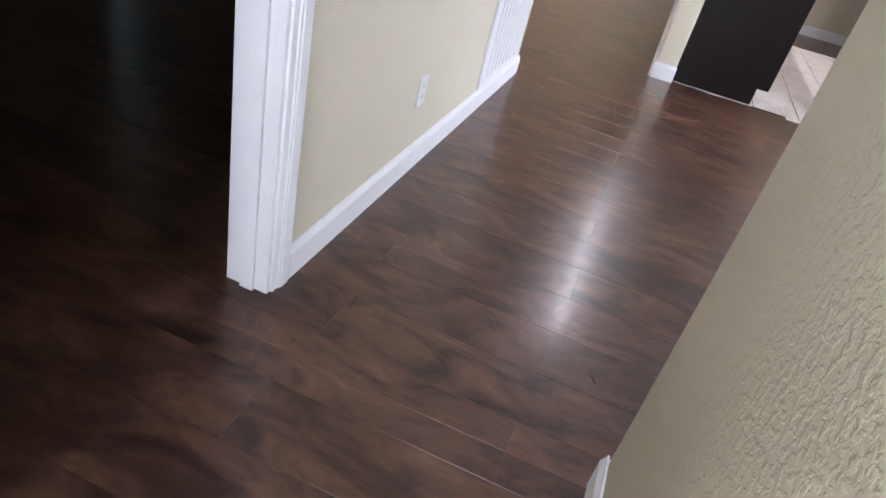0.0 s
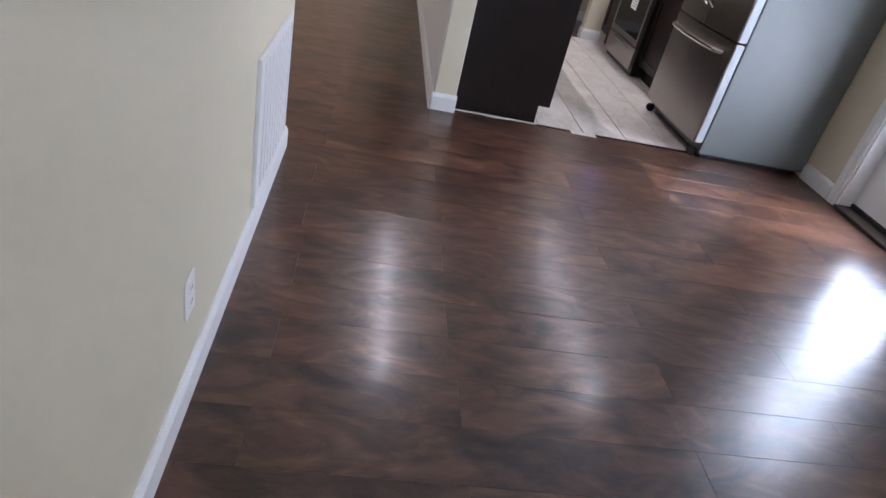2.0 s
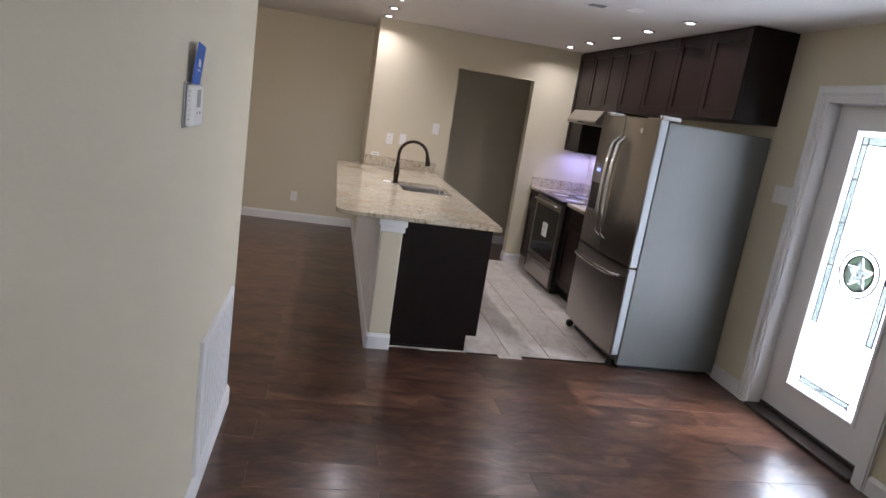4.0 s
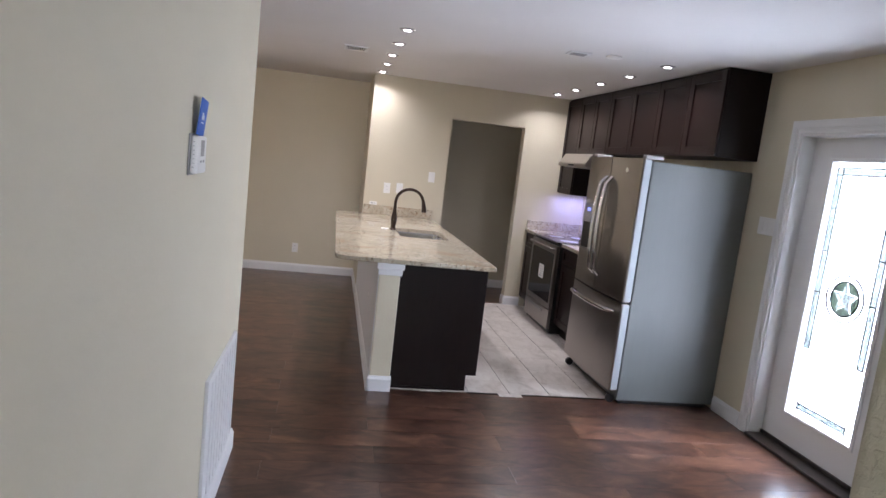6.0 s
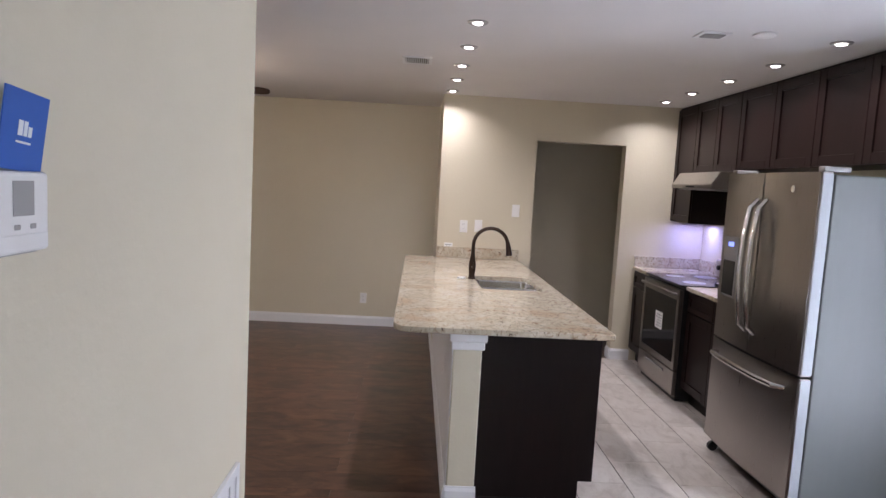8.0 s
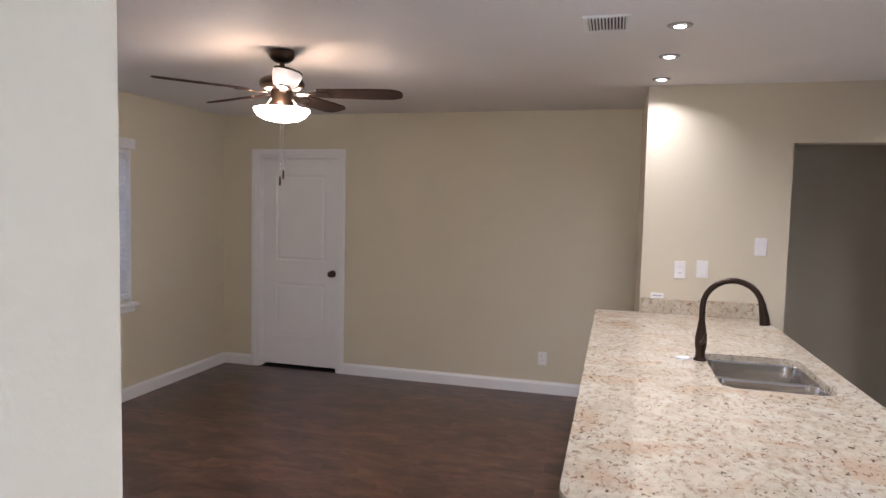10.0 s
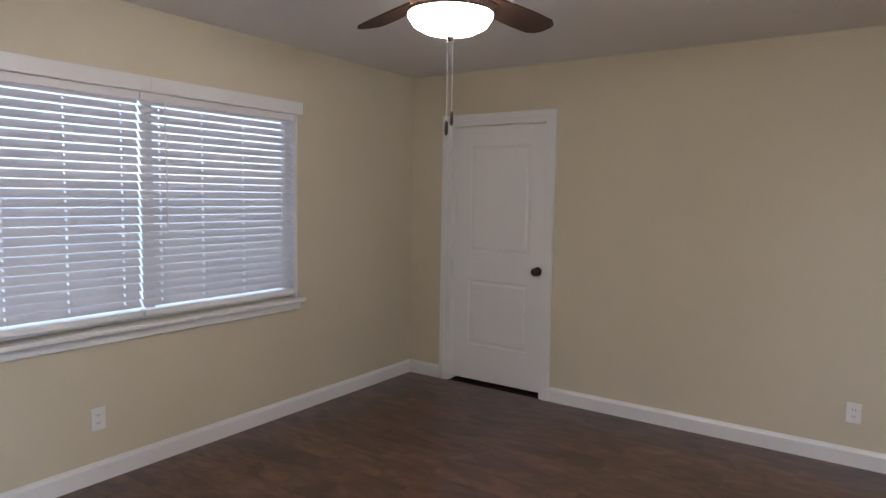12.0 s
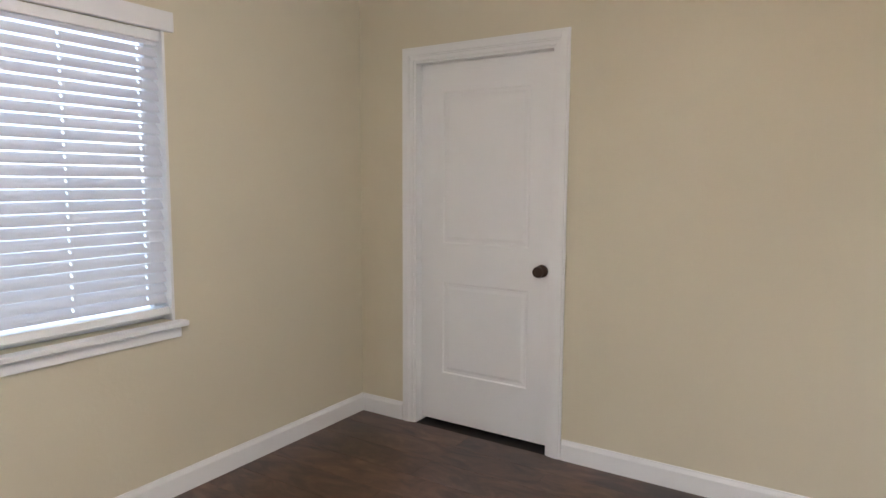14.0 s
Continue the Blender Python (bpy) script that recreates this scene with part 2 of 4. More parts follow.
def one(x0, x1, y0, y1, z0, z1, bevel=0.0, seg=2):
    return box(bmesh.new(), x0, x1, y0, y1, z0, z1, bevel, seg)


def lathe(bm, profile, centre=(0, 0, 0), axis="Z", steps=24):
    """A turned shape from rows of radius and height along the axis."""
    rings = []
    for r, h in profile:
        ring = []
        for k in range(steps):
            a = 2 * math.pi * k / steps
            p = (r * math.cos(a), r * math.sin(a), h)
            p = {"Z": p, "X": (p[2], p[0], p[1]), "Y": (p[0], p[2], p[1])}[axis]
            ring.append(bm.verts.new((p[0] + centre[0], p[1] + centre[1], p[2] + centre[2])))
        rings.append(ring)
    for a, b in zip(rings, rings[1:]):
        for k in range(steps):
            bm.faces.new((a[k], a[(k + 1) % steps], b[(k + 1) % steps], b[k]))
    bm.faces.new(rings[0][::-1])
    bm.faces.new(rings[-1])
    bmesh.ops.recalc_face_normals(bm, faces=bm.faces[:])
    return bm


def tube(bm, path, radius, steps=10):
    """A round bar along points; radius is one number or one for each point."""
    pts = [Vector(p) for p in path]
    rad = radius if isinstance(radius, (list, tuple)) else [radius] * len(pts)
    rings, side = [], None
    for i, p in enumerate(pts):
        d = (pts[min(i + 1, len(pts) - 1)] - pts[max(i - 1, 0)]).normalized()
        if side is None:
            side = d.orthogonal().normalized()
        side = (side - d * side.dot(d)).normalized()
        up = d.cross(side)
        rings.append([bm.verts.new(p + rad[i] * (math.cos(2 * math.pi * k / steps) * side + math.sin(2 * math.pi * k / steps) * up)) for k in range(steps)])
    for a, b in zip(rings, rings[1:]):
        for k in range(steps):
            bm.faces.new((a[k], a[(k + 1) % steps], b[(k + 1) % steps], b[k]))
    bm.faces.new(rings[0][::-1])
    bm.faces.new(rings[-1])
    bmesh.ops.recalc_face_normals(bm, faces=bm.faces[:])
    return bm


def prism(bm, outline, z0, z1, bevel=0.0):
    """A flat outline of x, y drawn up from z0 to z1."""
    lo = [bm.verts.new((x, y, z0)) for x, y in outline]
    hi = [bm.verts.new((x, y, z1)) for x, y in outline]
    n = len(outline)
    bm.faces.new(lo[::-1])
    top = bm.faces.new(hi)
    for k in range(n):
        bm.faces.new((lo[k], lo[(k + 1) % n], hi[(k + 1) % n], hi[k]))
    if bevel:
        bmesh.ops.bevel(bm, geom=list(top.edges), offset=bevel, segments=3, affect="EDGES", profile=0.5)
    bmesh.ops.recalc_face_normals(bm, faces=bm.faces[:])
    return bm


def mesh_of(name, bm, mat, smooth=False):
    me = bpy.data.meshes.new(name)
    bm.to_mesh(me)
    bm.free()
    me.materials.append(mat)
    if smooth:
        me.polygons.foreach_set("use_smooth", [True] * len(me.polygons))
        me.set_sharp_from_angle(angle=radians(35))
    return me


def structure(name, bm, mat, label, category="", smooth=False):
    return tagged(new(name, mesh_of(name, bm, mat, smooth)), label, category or name.split("_")[0], kind="structure")


def thing(name, at, label, category, group="", kind=""):
    ob = new(name)
    ob.location = at
    ob.empty_display_size = 0.05
    return tagged(ob, label, category, group, kind)


def part(name, bm, mat, parent, label="", smooth=False):
    """One mesh under a thing or a part; its points are given in the world."""
    base = parent
    off = Vector((0, 0, 0))
    while base is not None:
        off += base.location
        base = base.parent
    bmesh.ops.translate(bm, vec=-off, verts=bm.verts[:])
    ob = new(name, mesh_of(name, bm, mat, smooth))
    ob.parent = parent
    return tagged(ob, label)


# ---- the shell ----
XW, XE, YF, YK = -3.525, 2.888, 8.82, 7.838
HX, HR = -0.392, 0.541
T = 0.12

structure("wall_hall_west", boxes([
    (HX - T, HX, -1.2, 0.583, 0, CEIL), (HX - T, HX, 0.583, 1.461, 2.066, CEIL), (HX - T, HX, 1.461, 3.985, 0, CEIL)]), WALL,
    "khaki painted hall wall with a doorway")
structure("wall_living_south", one(XW, HX - T, 3.865, 3.985, 0, CEIL), WALL, "khaki painted living room wall")
structure("wall_hall_east", one(HR, HR + T, -1.2, 1.30, 0, CEIL, 0.02, 4), KNOCK, "khaki hall wall with heavy knockdown texture", smooth=True)
structure("wall_dining_south", one(HR + T, XE + T, 1.17, 1.29, 0, CEIL), KNOCK, "khaki textured dining wall")
# Unseen end wall and window, added to let that daylight in.
structure("wall_hall_end", boxes([(HX - T, -0.27, -1.32, -1.2, 0, CEIL), (0.43, HR + T, -1.32, -1.2, 0, CEIL), (-0.27, 0.43, -1.32, -1.2, 0, 0.88), (-0.27, 0.43, -1.32, -1.2, 2.02, CEIL)]), WALL, "khaki painted unseen wall closing the hall, with an added window")
hw = thing("added_hall_window", (0.08, -1.26, 0.88), "plain white window added unseen at the hall end", "window", kind="structure")
part("window_frame", boxes([(-0.27, -0.22, -1.28, -1.24, 0.88, 2.02), (0.38, 0.43, -1.28, -1.24, 0.88, 2.02), (-0.22, 0.38, -1.28, -1.24, 0.88, 0.93), (-0.22, 0.38, -1.28, -1.24, 1.97, 2.02)], 0.003), TRIM, hw)
hp = part("pane", one(-0.22, 0.38, -1.263, -1.257, 0.93, 1.97), CLEAR, hw)
hp.visible_shadow = False
structure("wall_bedroom_west", one(-3.2, -3.08, -1.2, 3.73, 0, CEIL), WALL, "khaki painted wall of the dark side room")
structure("wall_bedroom_south", one(-3.08, HX - T, -1.32, -1.2, 0, CEIL), WALL, "khaki painted wall of the dark side room")
WY0, WY1, WZ0, WZ1 = 5.43, 7.57, 0.780, 2.00
structure("wall_west", boxes([
    (XW - T, XW, 3.73, WY0, 0, CEIL), (XW - T, XW, WY1, YF + T, 0, CEIL),
    (XW - T, XW, WY0, WY1, 0, WZ0), (XW - T, XW, WY0, WY1, WZ1, CEIL)]), WALL, "khaki painted wall with a wide window")
DX0, DX1, DZ = -3.148, -2.315, 2.03
structure("wall_north", boxes([
    (XW, DX0, YF, YF + T, 0, CEIL), (DX1, XE + T, YF, YF + T, 0, CEIL), (DX0, DX1, YF, YF + T, DZ, CEIL)]), WALL, "khaki painted far wall with a white door")
structure("wall_nook", one(0.350, 0.47, YK + T, YF, 0, CEIL), WALL, "khaki painted return wall")
OX0, OX1, OZ = 1.238, 2.08, 2.045
structure("wall_kitchen", boxes([
    (0.350, OX0, YK, YK + T, 0, CEIL), (OX1, XE, YK, YK + T, 0, CEIL), (OX0, OX1, YK, YK + T, OZ, CEIL)]), WALL, "khaki kitchen wall with an uncased opening")
EY0, EY1, EZ = 3.515, 4.440, 2.00
structure("wall_east", boxes([
    (XE, XE + T, 1.29, EY0, 0, CEIL), (XE, XE + T, EY1, YF, 0, CEIL), (XE, XE + T, EY0, EY1, EZ, CEIL)]), WALL, "khaki painted wall with the entry door")
structure("ceiling", one(XW - T, XE + T, -1.32, YF + T, CEIL, CEIL + 0.12), CEILP, "white lightly textured ceiling")
# Unseen dark box, added to keep outdoors out of the gap under the door.
structure("closet_backing", boxes([(DX0 - 0.2, DX1 + 0.2, YF + 0.55, YF + 0.6, -0.12, CEIL), (DX0 - 0.25, DX0 - 0.2, YF + T, YF + 0.6, -0.12, CEIL), (DX1 + 0.2, DX1 + 0.25, YF + T, YF + 0.6, -0.12, CEIL), (DX0 - 0.2, DX1 + 0.2, YF + T, YF + 0.55, CEIL, CEIL + 0.05), (DX0 - 0.2, DX1 + 0.2, YF + T, YF + 0.55, -0.12, -0.01)]), SUB, "unseen dark box added behind the white door to darken its gap", "wall")
structure("ground", one(-300, 300, -300, 300, -0.35, -0.20), GRASS, "green lawn outside the house", "ground")

# baseboards


def baseboard(x0, y0, x1, y1, nx, ny, h=0.105, t=0.014):
    """A board on the wall line from one point to the other; nx, ny points into the room."""
    bm = bmesh.new()
    prof = [(0, 0), (t, 0), (t, h * 0.78), (t * 0.72, h * 0.86), (t * 0.45, h * 0.93), (t * 0.35, h), (0, h)]
    a = [bm.verts.new((x0 + nx * p, y0 + ny * p, z)) for p, z in prof]
    b = [bm.verts.new((x1 + nx * p, y1 + ny * p, z)) for p, z in prof]
    k = len(prof)
    for i in range(k):
        bm.faces.new((a[i], a[(i + 1) % k], b[(i + 1) % k], b[i]))
    bm.faces.new(a[::-1])
    bm.faces.new(b)
    bmesh.ops.recalc_face_normals(bm, faces=bm.faces[:])
    return structure("baseboard", bm, TRIM, "white painted baseboard", "baseboard")


B = 0.014
baseboard(HX, 1.535, HX, 3.985 + B, 1, 0)
baseboard(HX, 3.985, XW + B, 3.985, 0, 1)
baseboard(HX, -1.2, HX, 0.52, 1, 0)
baseboard(HR, -1.2, HR, 1.29 + B, -1, 0)
baseboard(HR, 1.29, XE, 1.29, 0, 1)
baseboard(XW, 3.985, XW, YF, 1, 0)
baseboard(XW + B, YF, -3.222, YF, 0, -1)
baseboard(-2.241, YF, 0.35, YF, 0, -1)
baseboard(0.35, YK, 0.35, YF - B, -1, 0)
baseboard(0.47, YF, XE, YF, 0, -1)
baseboard(OX1, YK, 2.262, YK, 0, -1)
baseboard(OX1, YK, OX1, YK + T, -1, 0)
baseboard(1.14, YK, OX0, YK, 0, -1)
baseboard(XE, 4.525, XE, 4.84, -1, 0)
baseboard(XE, 1.29 + B, XE, 3.43, -1, 0)


def casing(name, axis, wall, out, a0, a1, top, width=0.072, depth=0.018, label="white painted door casing"):
    """Two legs and a head round an opening from a0 to a1; axis is the wall's run, out points into the room."""
    bm = bmesh.new()
    bands = [(0.0, 0.30, 0.55), (0.30, 0.42, 0.8), (0.42, 0.86, 1.0), (0.86, 1.0, 0.75)]

    def put(p0, p1, z0, z1, d):
        w0, w1 = sorted((wall, wall + out * depth * d))
        if axis == "x":
            box(bm, p0, p1, w0, w1, z0, z1, 0.0015, 1)
        else:
            box(bm, w0, w1, p0, p1, z0, z1, 0.0015, 1)
    for f0, f1, d in bands:
        put(a0 - width * f1, a0 - width * f0, 0, top + width * f1, d)
        put(a1 + width * f0, a1 + width * f1, 0, top + width * f1, d)
        put(a0 - width * f0, a1 + width * f0, top + width * f0, top + width * f1, d)
    return structure(name, bm, TRIM, label, "trim")


def jamb(name, axis, w0, w1, a0, a1, top, stop=None, t=0.016):
    bm = bmesh.new()

    def put(p0, p1, z0, z1, u0=w0, u1=w1):
        if axis == "x":
            box(bm, p0, p1, u0, u1, z0, z1, 0.001, 1)
        else:
            box(bm, u0, u1, p0, p1, z0, z1, 0.001, 1)
    put(a0, a0 + t, 0, top)
    put(a1 - t, a1, 0, top)
    put(a0 + t, a1 - t, top - t, top)
    if stop:
        put(a0 + t, a0 + t + 0.011, 0, top - t, *stop)
        put(a1 - t - 0.011, a1 - t, 0, top - t, *stop)
        put(a0 + t + 0.011, a1 - t - 0.011, top - t - 0.011, top - t, *stop)
    return structure(name, bm, TRIM, "white painted door jamb", "trim")


casing("trim_hall_door", "y", HX, 1, 0.585, 1.459, 2.05, 0.075)
casing("trim_hall_door_inner", "y", HX - T, -1, 0.585, 1.459, 2.05, 0.075)
jamb("jamb_hall_door", "y", HX - T - 0.002, HX + 0.002, 0.583, 1.461, 2.066, (HX - 0.075, HX - 0.035))
casing("trim_far_door", "x", YF, -1, DX0 + 0.003, DX1 - 0.003, DZ - 0.003)
jamb("jamb_far_door", "x", YF - 0.002, YF + T, DX0, DX1, DZ)
casing("trim_entry_door", "y", XE, -1, EY0 - 0.002, EY1 - 0.002, EZ, 0.08, 0.02)
jamb("jamb_entry_door", "y", XE - 0.002, XE + T, EY0, EY1, EZ)

# ---- doors ----


def panel_ring(bm, x0, x1, z0, z1, y, w, d, arch=0.0, steps=10):
    """A moulded frame, a sunk groove and a raised field, on a face that looks towards -y."""
    def outline(inset):
        pts = [(x0 + inset, z0 + inset), (x1 - inset, z0 + inset), (x1 - inset, z1 - inset - arch)]
        if arch:
            for k in range(1, steps):
                f = k / steps
                pts.append((x1 - inset + (x0 - x1 + 2 * inset) * f, z1 - inset - arch + arch * math.sin(math.pi * f) ** 0.8))
        pts.append((x0 + inset, z1 - inset - arch))
        return pts
    loops = []
    for inset, dep in ((0, 0), (w * 0.25, d), (w * 0.75, d), (w * 1.3, d * 0.25)):
        loops.append([bm.verts.new((px, y + dep, pz)) for px, pz in outline(inset)])
    for a, b in zip(loops, loops[1:]):
        n = len(a)
        for k in range(n):
            bm.faces.new((a[k], a[(k + 1) % n], b[(k + 1) % n], b[k]))
    bm.faces.new(loops[-1])
    return outline(0)


def far_door():
    x0, x1, y, z0, z1 = -3.130, -2.333, YF + 0.055, 0.025, 2.012
    door = thing("door_1", ((x0 + x1) / 2, y, z0), "closed white two-panel interior door with dark knob", "door", kind="structure")
    bm = bmesh.new()
    # stiles and rails round two moulded panels
    px0, px1 = -2.990, -2.470
    panels = [(0.305, 0.822, 0.0), (1.042, 1.862, 0.04)]
    box(bm, x0, px0, y, y + 0.035, z0, z1)
    box(bm, px1, x1, y, y + 0.035, z0, z1)
    box(bm, px0, px1, y, y + 0.035, z0, 0.305)
    box(bm, px0, px1, y, y + 0.035, 0.822, 1.042)
    box(bm, px0, px1, y, y + 0.035, 1.862, z1)
    for zz0, zz1, arch in panels:
        panel_ring(bm, px0, px1, zz0, zz1, y, 0.028, 0.006)
    bmesh.ops.recalc_face_normals(bm, faces=bm.faces[:])
    part("slab", bm, DOORP, door)
    k = (-2.392, y, 0.932)
    knob = part("door_handle", lathe(bmesh.new(), [(0.033, 0.0), (0.033, -0.006), (0.013, -0.012), (0.012, -0.03), (0.024, -0.036), (0.030, -0.048), (0.027, -0.060), (0.012, -0.066)], k, "Y"), BRONZE, door, "oil-rubbed bronze round knob", True)
    for hz in (0.22, 1.03, 1.80):
        part("hinge", one(x0 - 0.012, x0 + 0.004, y - 0.004, y + 0.002, hz, hz + 0.09, 0.002), TRIM, door, "painted hinge")
    return door


far_door()


def entry_door():
    x, y0, y1, z0, z1 = 2.985, 3.533, 4.422, 0.045, 1.982
    gy0, gy1, gz0, gz1 = 3.715, 4.240, 0.250, 1.838
    door = thing("door_2", (x, (y0 + y1) / 2, z0), "white entry door with a tall leaded star glass", "door", kind="structure")
    part("slab", boxes([(x, x + 0.045, y0, gy0, z0, z1), (x, x + 0.045, gy1, y1, z0, z1), (x, x + 0.045, gy0, gy1, z0, gz0), (x, x + 0.045, gy0, gy1, gz1, z1)]), DOORP, door)
    w = 0.022
    part("glass_frame", boxes([(x - 0.012, x - 0.001, gy0 - w, gy0, gz0 - w, gz1 + w), (x - 0.012, x - 0.001, gy1, gy1 + w, gz0 - w, gz1 + w),
                               (x - 0.012, x - 0.001, gy0, gy1, gz0 - w, gz0), (x - 0.012, x - 0.001, gy0, gy1, gz1, gz1 + w)], 0.004), DOORP, door, "white raised glazing frame")
    g = part("pane", one(x + 0.018, x + 0.024, gy0, gy1, gz0, gz1), CLEAR, door, "clear textured glass")
    g.visible_shadow = False
    cy, cz = 3.972, 1.044
    in0, b, low = 0.032, 0.045, 0.68
    strips = [(gy0 + in0, gy0 + in0 + b, low, gz1 - in0 - b), (gy1 - in0 - b, gy1 - in0, low, gz1 - in0 - b),
              (gy0 + in0, gy1 - in0, gz1 - in0 - b, gz1 - in0), (gy0 + 0.07, gy1 - 0.07, gz0 + 0.045, gz0 + 0.080)]
    for a0, a1, c0, c1 in strips:
        s = part("bevel_strip", one(x + 0.010, x + 0.0165, a0, a1, c0, c1, 0.0025, 1), BEVEL, door, "bevelled glass strip")
        s.visible_shadow = False
    bars = bmesh.new()

    def came(a0, a1, c0, c1, w=0.0035):
        box(bars, x + 0.008, x + 0.013, a0 - w, a1 + w, c0 - w, c1 + w)
    for a in (gy0 + in0, gy0 + in0 + b, gy1 - in0 - b, gy1 - in0):
        came(a, a, low, gz1 - in0)
    came(gy0 + in0, gy1 - in0, gz1 - in0, gz1 - in0)
    came(gy0 + in0, gy1 - in0, gz1 - in0 - b, gz1 - in0 - b)
    for c in (low, 1.30, 1.56):
        came(gy0 + in0, gy0 + in0 + b, c, c)
        came(gy1 - in0 - b, gy1 - in0, c, c)
    came(gy0, cy - 0.138, cz, cz)
    came(cy + 0.138, gy1, cz, cz)
    came(cy, cy, cz + 0.138, gz1 - in0 - b)
    for c in (gz0 + 0.045, gz0 + 0.080):
        came(gy0 + 0.035, gy1 - 0.035, c, c)
    for a in (gy0 + 0.07, gy1 - 0.07):
        came(a, a, gz0 + 0.03, gz0 + 0.095)
    part("came", bars, LEAD, door, "dark lead lines")
    for r in (0.138, 0.103):
        ring = bmesh.new()
        tube(ring, [(x + 0.010, cy + r * math.cos(a), cz + r * math.sin(a)) for a in [2 * math.pi * k / 40 for k in range(41)]], 0.006, 6)
        part("came_ring", ring, LEAD, door, "round lead line")
    for q in range(5):
        a0, a1 = math.pi / 2 + q * 2 * math.pi / 5, math.pi / 2 + (q + 1) * 2 * math.pi / 5
        am = (a0 + a1) / 2
        out = [(0.100 * math.cos(a0 + (a1 - a0) * w / 8), 0.100 * math.sin(a0 + (a1 - a0) * w / 8)) for w in range(9)] + [(0.045 * math.cos(am), 0.045 * math.sin(am))]
        bm = prism(bmesh.new(), out, 0.0, 0.005)
        bmesh.ops.transform(bm, matrix=Matrix(((0, 0, 1, x + 0.011), (1, 0, 0, cy), (0, 1, 0, cz), (0, 0, 0, 1))), verts=bm.verts[:])
        d = part("roundel_piece", bm, OLIVE, door, "greenish textured glass piece")
        d.visible_shadow = False
    star = bmesh.new()
    pts = []
    for k in range(10):
        a = math.pi / 2 + k * math.pi / 5
        r = 0.098 if k % 2 == 0 else 0.043
        pts.append((cy + r * math.cos(a), cz + r * math.sin(a)))
    rim = [star.verts.new((x + 0.009, p, q)) for p, q in pts]
    mid = star.verts.new((x - 0.003, cy, cz))
    for k in range(10):
        star.faces.new((rim[k], rim[(k + 1) % 10], mid))
    star.faces.new(rim[::-1])
    bmesh.ops.recalc_face_normals(star, faces=star.faces[:])
    s = part("star", star, STARG, door, "raised five-pointed bevelled star")
    s.visible_shadow = False
    part("sweep", one(x - 0.012, x + 0.04, y0, y1, 0.022, 0.044, 0.003), RUBBER, door, "dark rubber sweep")
    return door


entry_door()
structure("threshold", one(XE - 0.03, XE + T, EY0 + 0.017, EY1 - 0.017, 0.002, 0.021, 0.005), RUBBER, "dark metal door threshold", "threshold")

# ---- window and blinds ----


def window():
    win = thing("window_1", (XW - 0.07, 6.5, WZ0), "wide white sliding window behind closed blinds", "window", kind="structure")
    x = XW - 0.085
    fr = bmesh.new()
    for a0, a1, c0, c1 in ((WY0, WY0 + 0.05, WZ0, WZ1), (WY1 - 0.05, WY1, WZ0, WZ1), (WY0 + 0.05, WY1 - 0.05, WZ0, WZ0 + 0.05), (WY0 + 0.05, WY1 - 0.05, WZ1 - 0.05, WZ1), (6.56, 6.60, WZ0 + 0.05, WZ1 - 0.05)):
        box(fr, x - 0.02, x + 0.02, a0, a1, c0, c1, 0.003, 1)
    part("window_frame", fr, TRIM, win, "white window frame")
    for a0, a1 in ((WY0 + 0.05, 6.56), (6.60, WY1 - 0.05)):
        p = part("pane", one(x - 0.003, x + 0.003, a0, a1, WZ0 + 0.05, WZ1 - 0.05), CLEAR, win)
        p.visible_shadow = False
    part("jamb_lining", boxes([(XW - 0.06, XW + 0.004, WY0, WY0 + 0.012, WZ0, WZ1), (XW - 0.06, XW + 0.004, WY1 - 0.012, WY1, WZ0, WZ1)]), TRIM, win, "white painted reveal")
    for a0, a1 in ((WY0 - 0.035, 6.548), (6.5495, WY1 + 0.035)):
        part("head_board", one(XW + 0.001, XW + 0.022, a0, a1, WZ1 - 0.012, WZ1 + 0.068, 0.003), TRIM, win, "white flat head board")
    part("window_sill", one(XW - 0.06, XW + 0.05, WY0 - 0.035, WY1 + 0.038, WZ0 - 0.026, WZ0 - 0.001, 0.005), TRIM, win, "white projecting stool")
    part("apron", one(XW + 0.001, XW + 0.018, WY0 - 0.02, WY1 + 0.02, WZ0 - 0.075, WZ0 - 0.027, 0.003), TRIM, win, "white apron below the stool")


window()


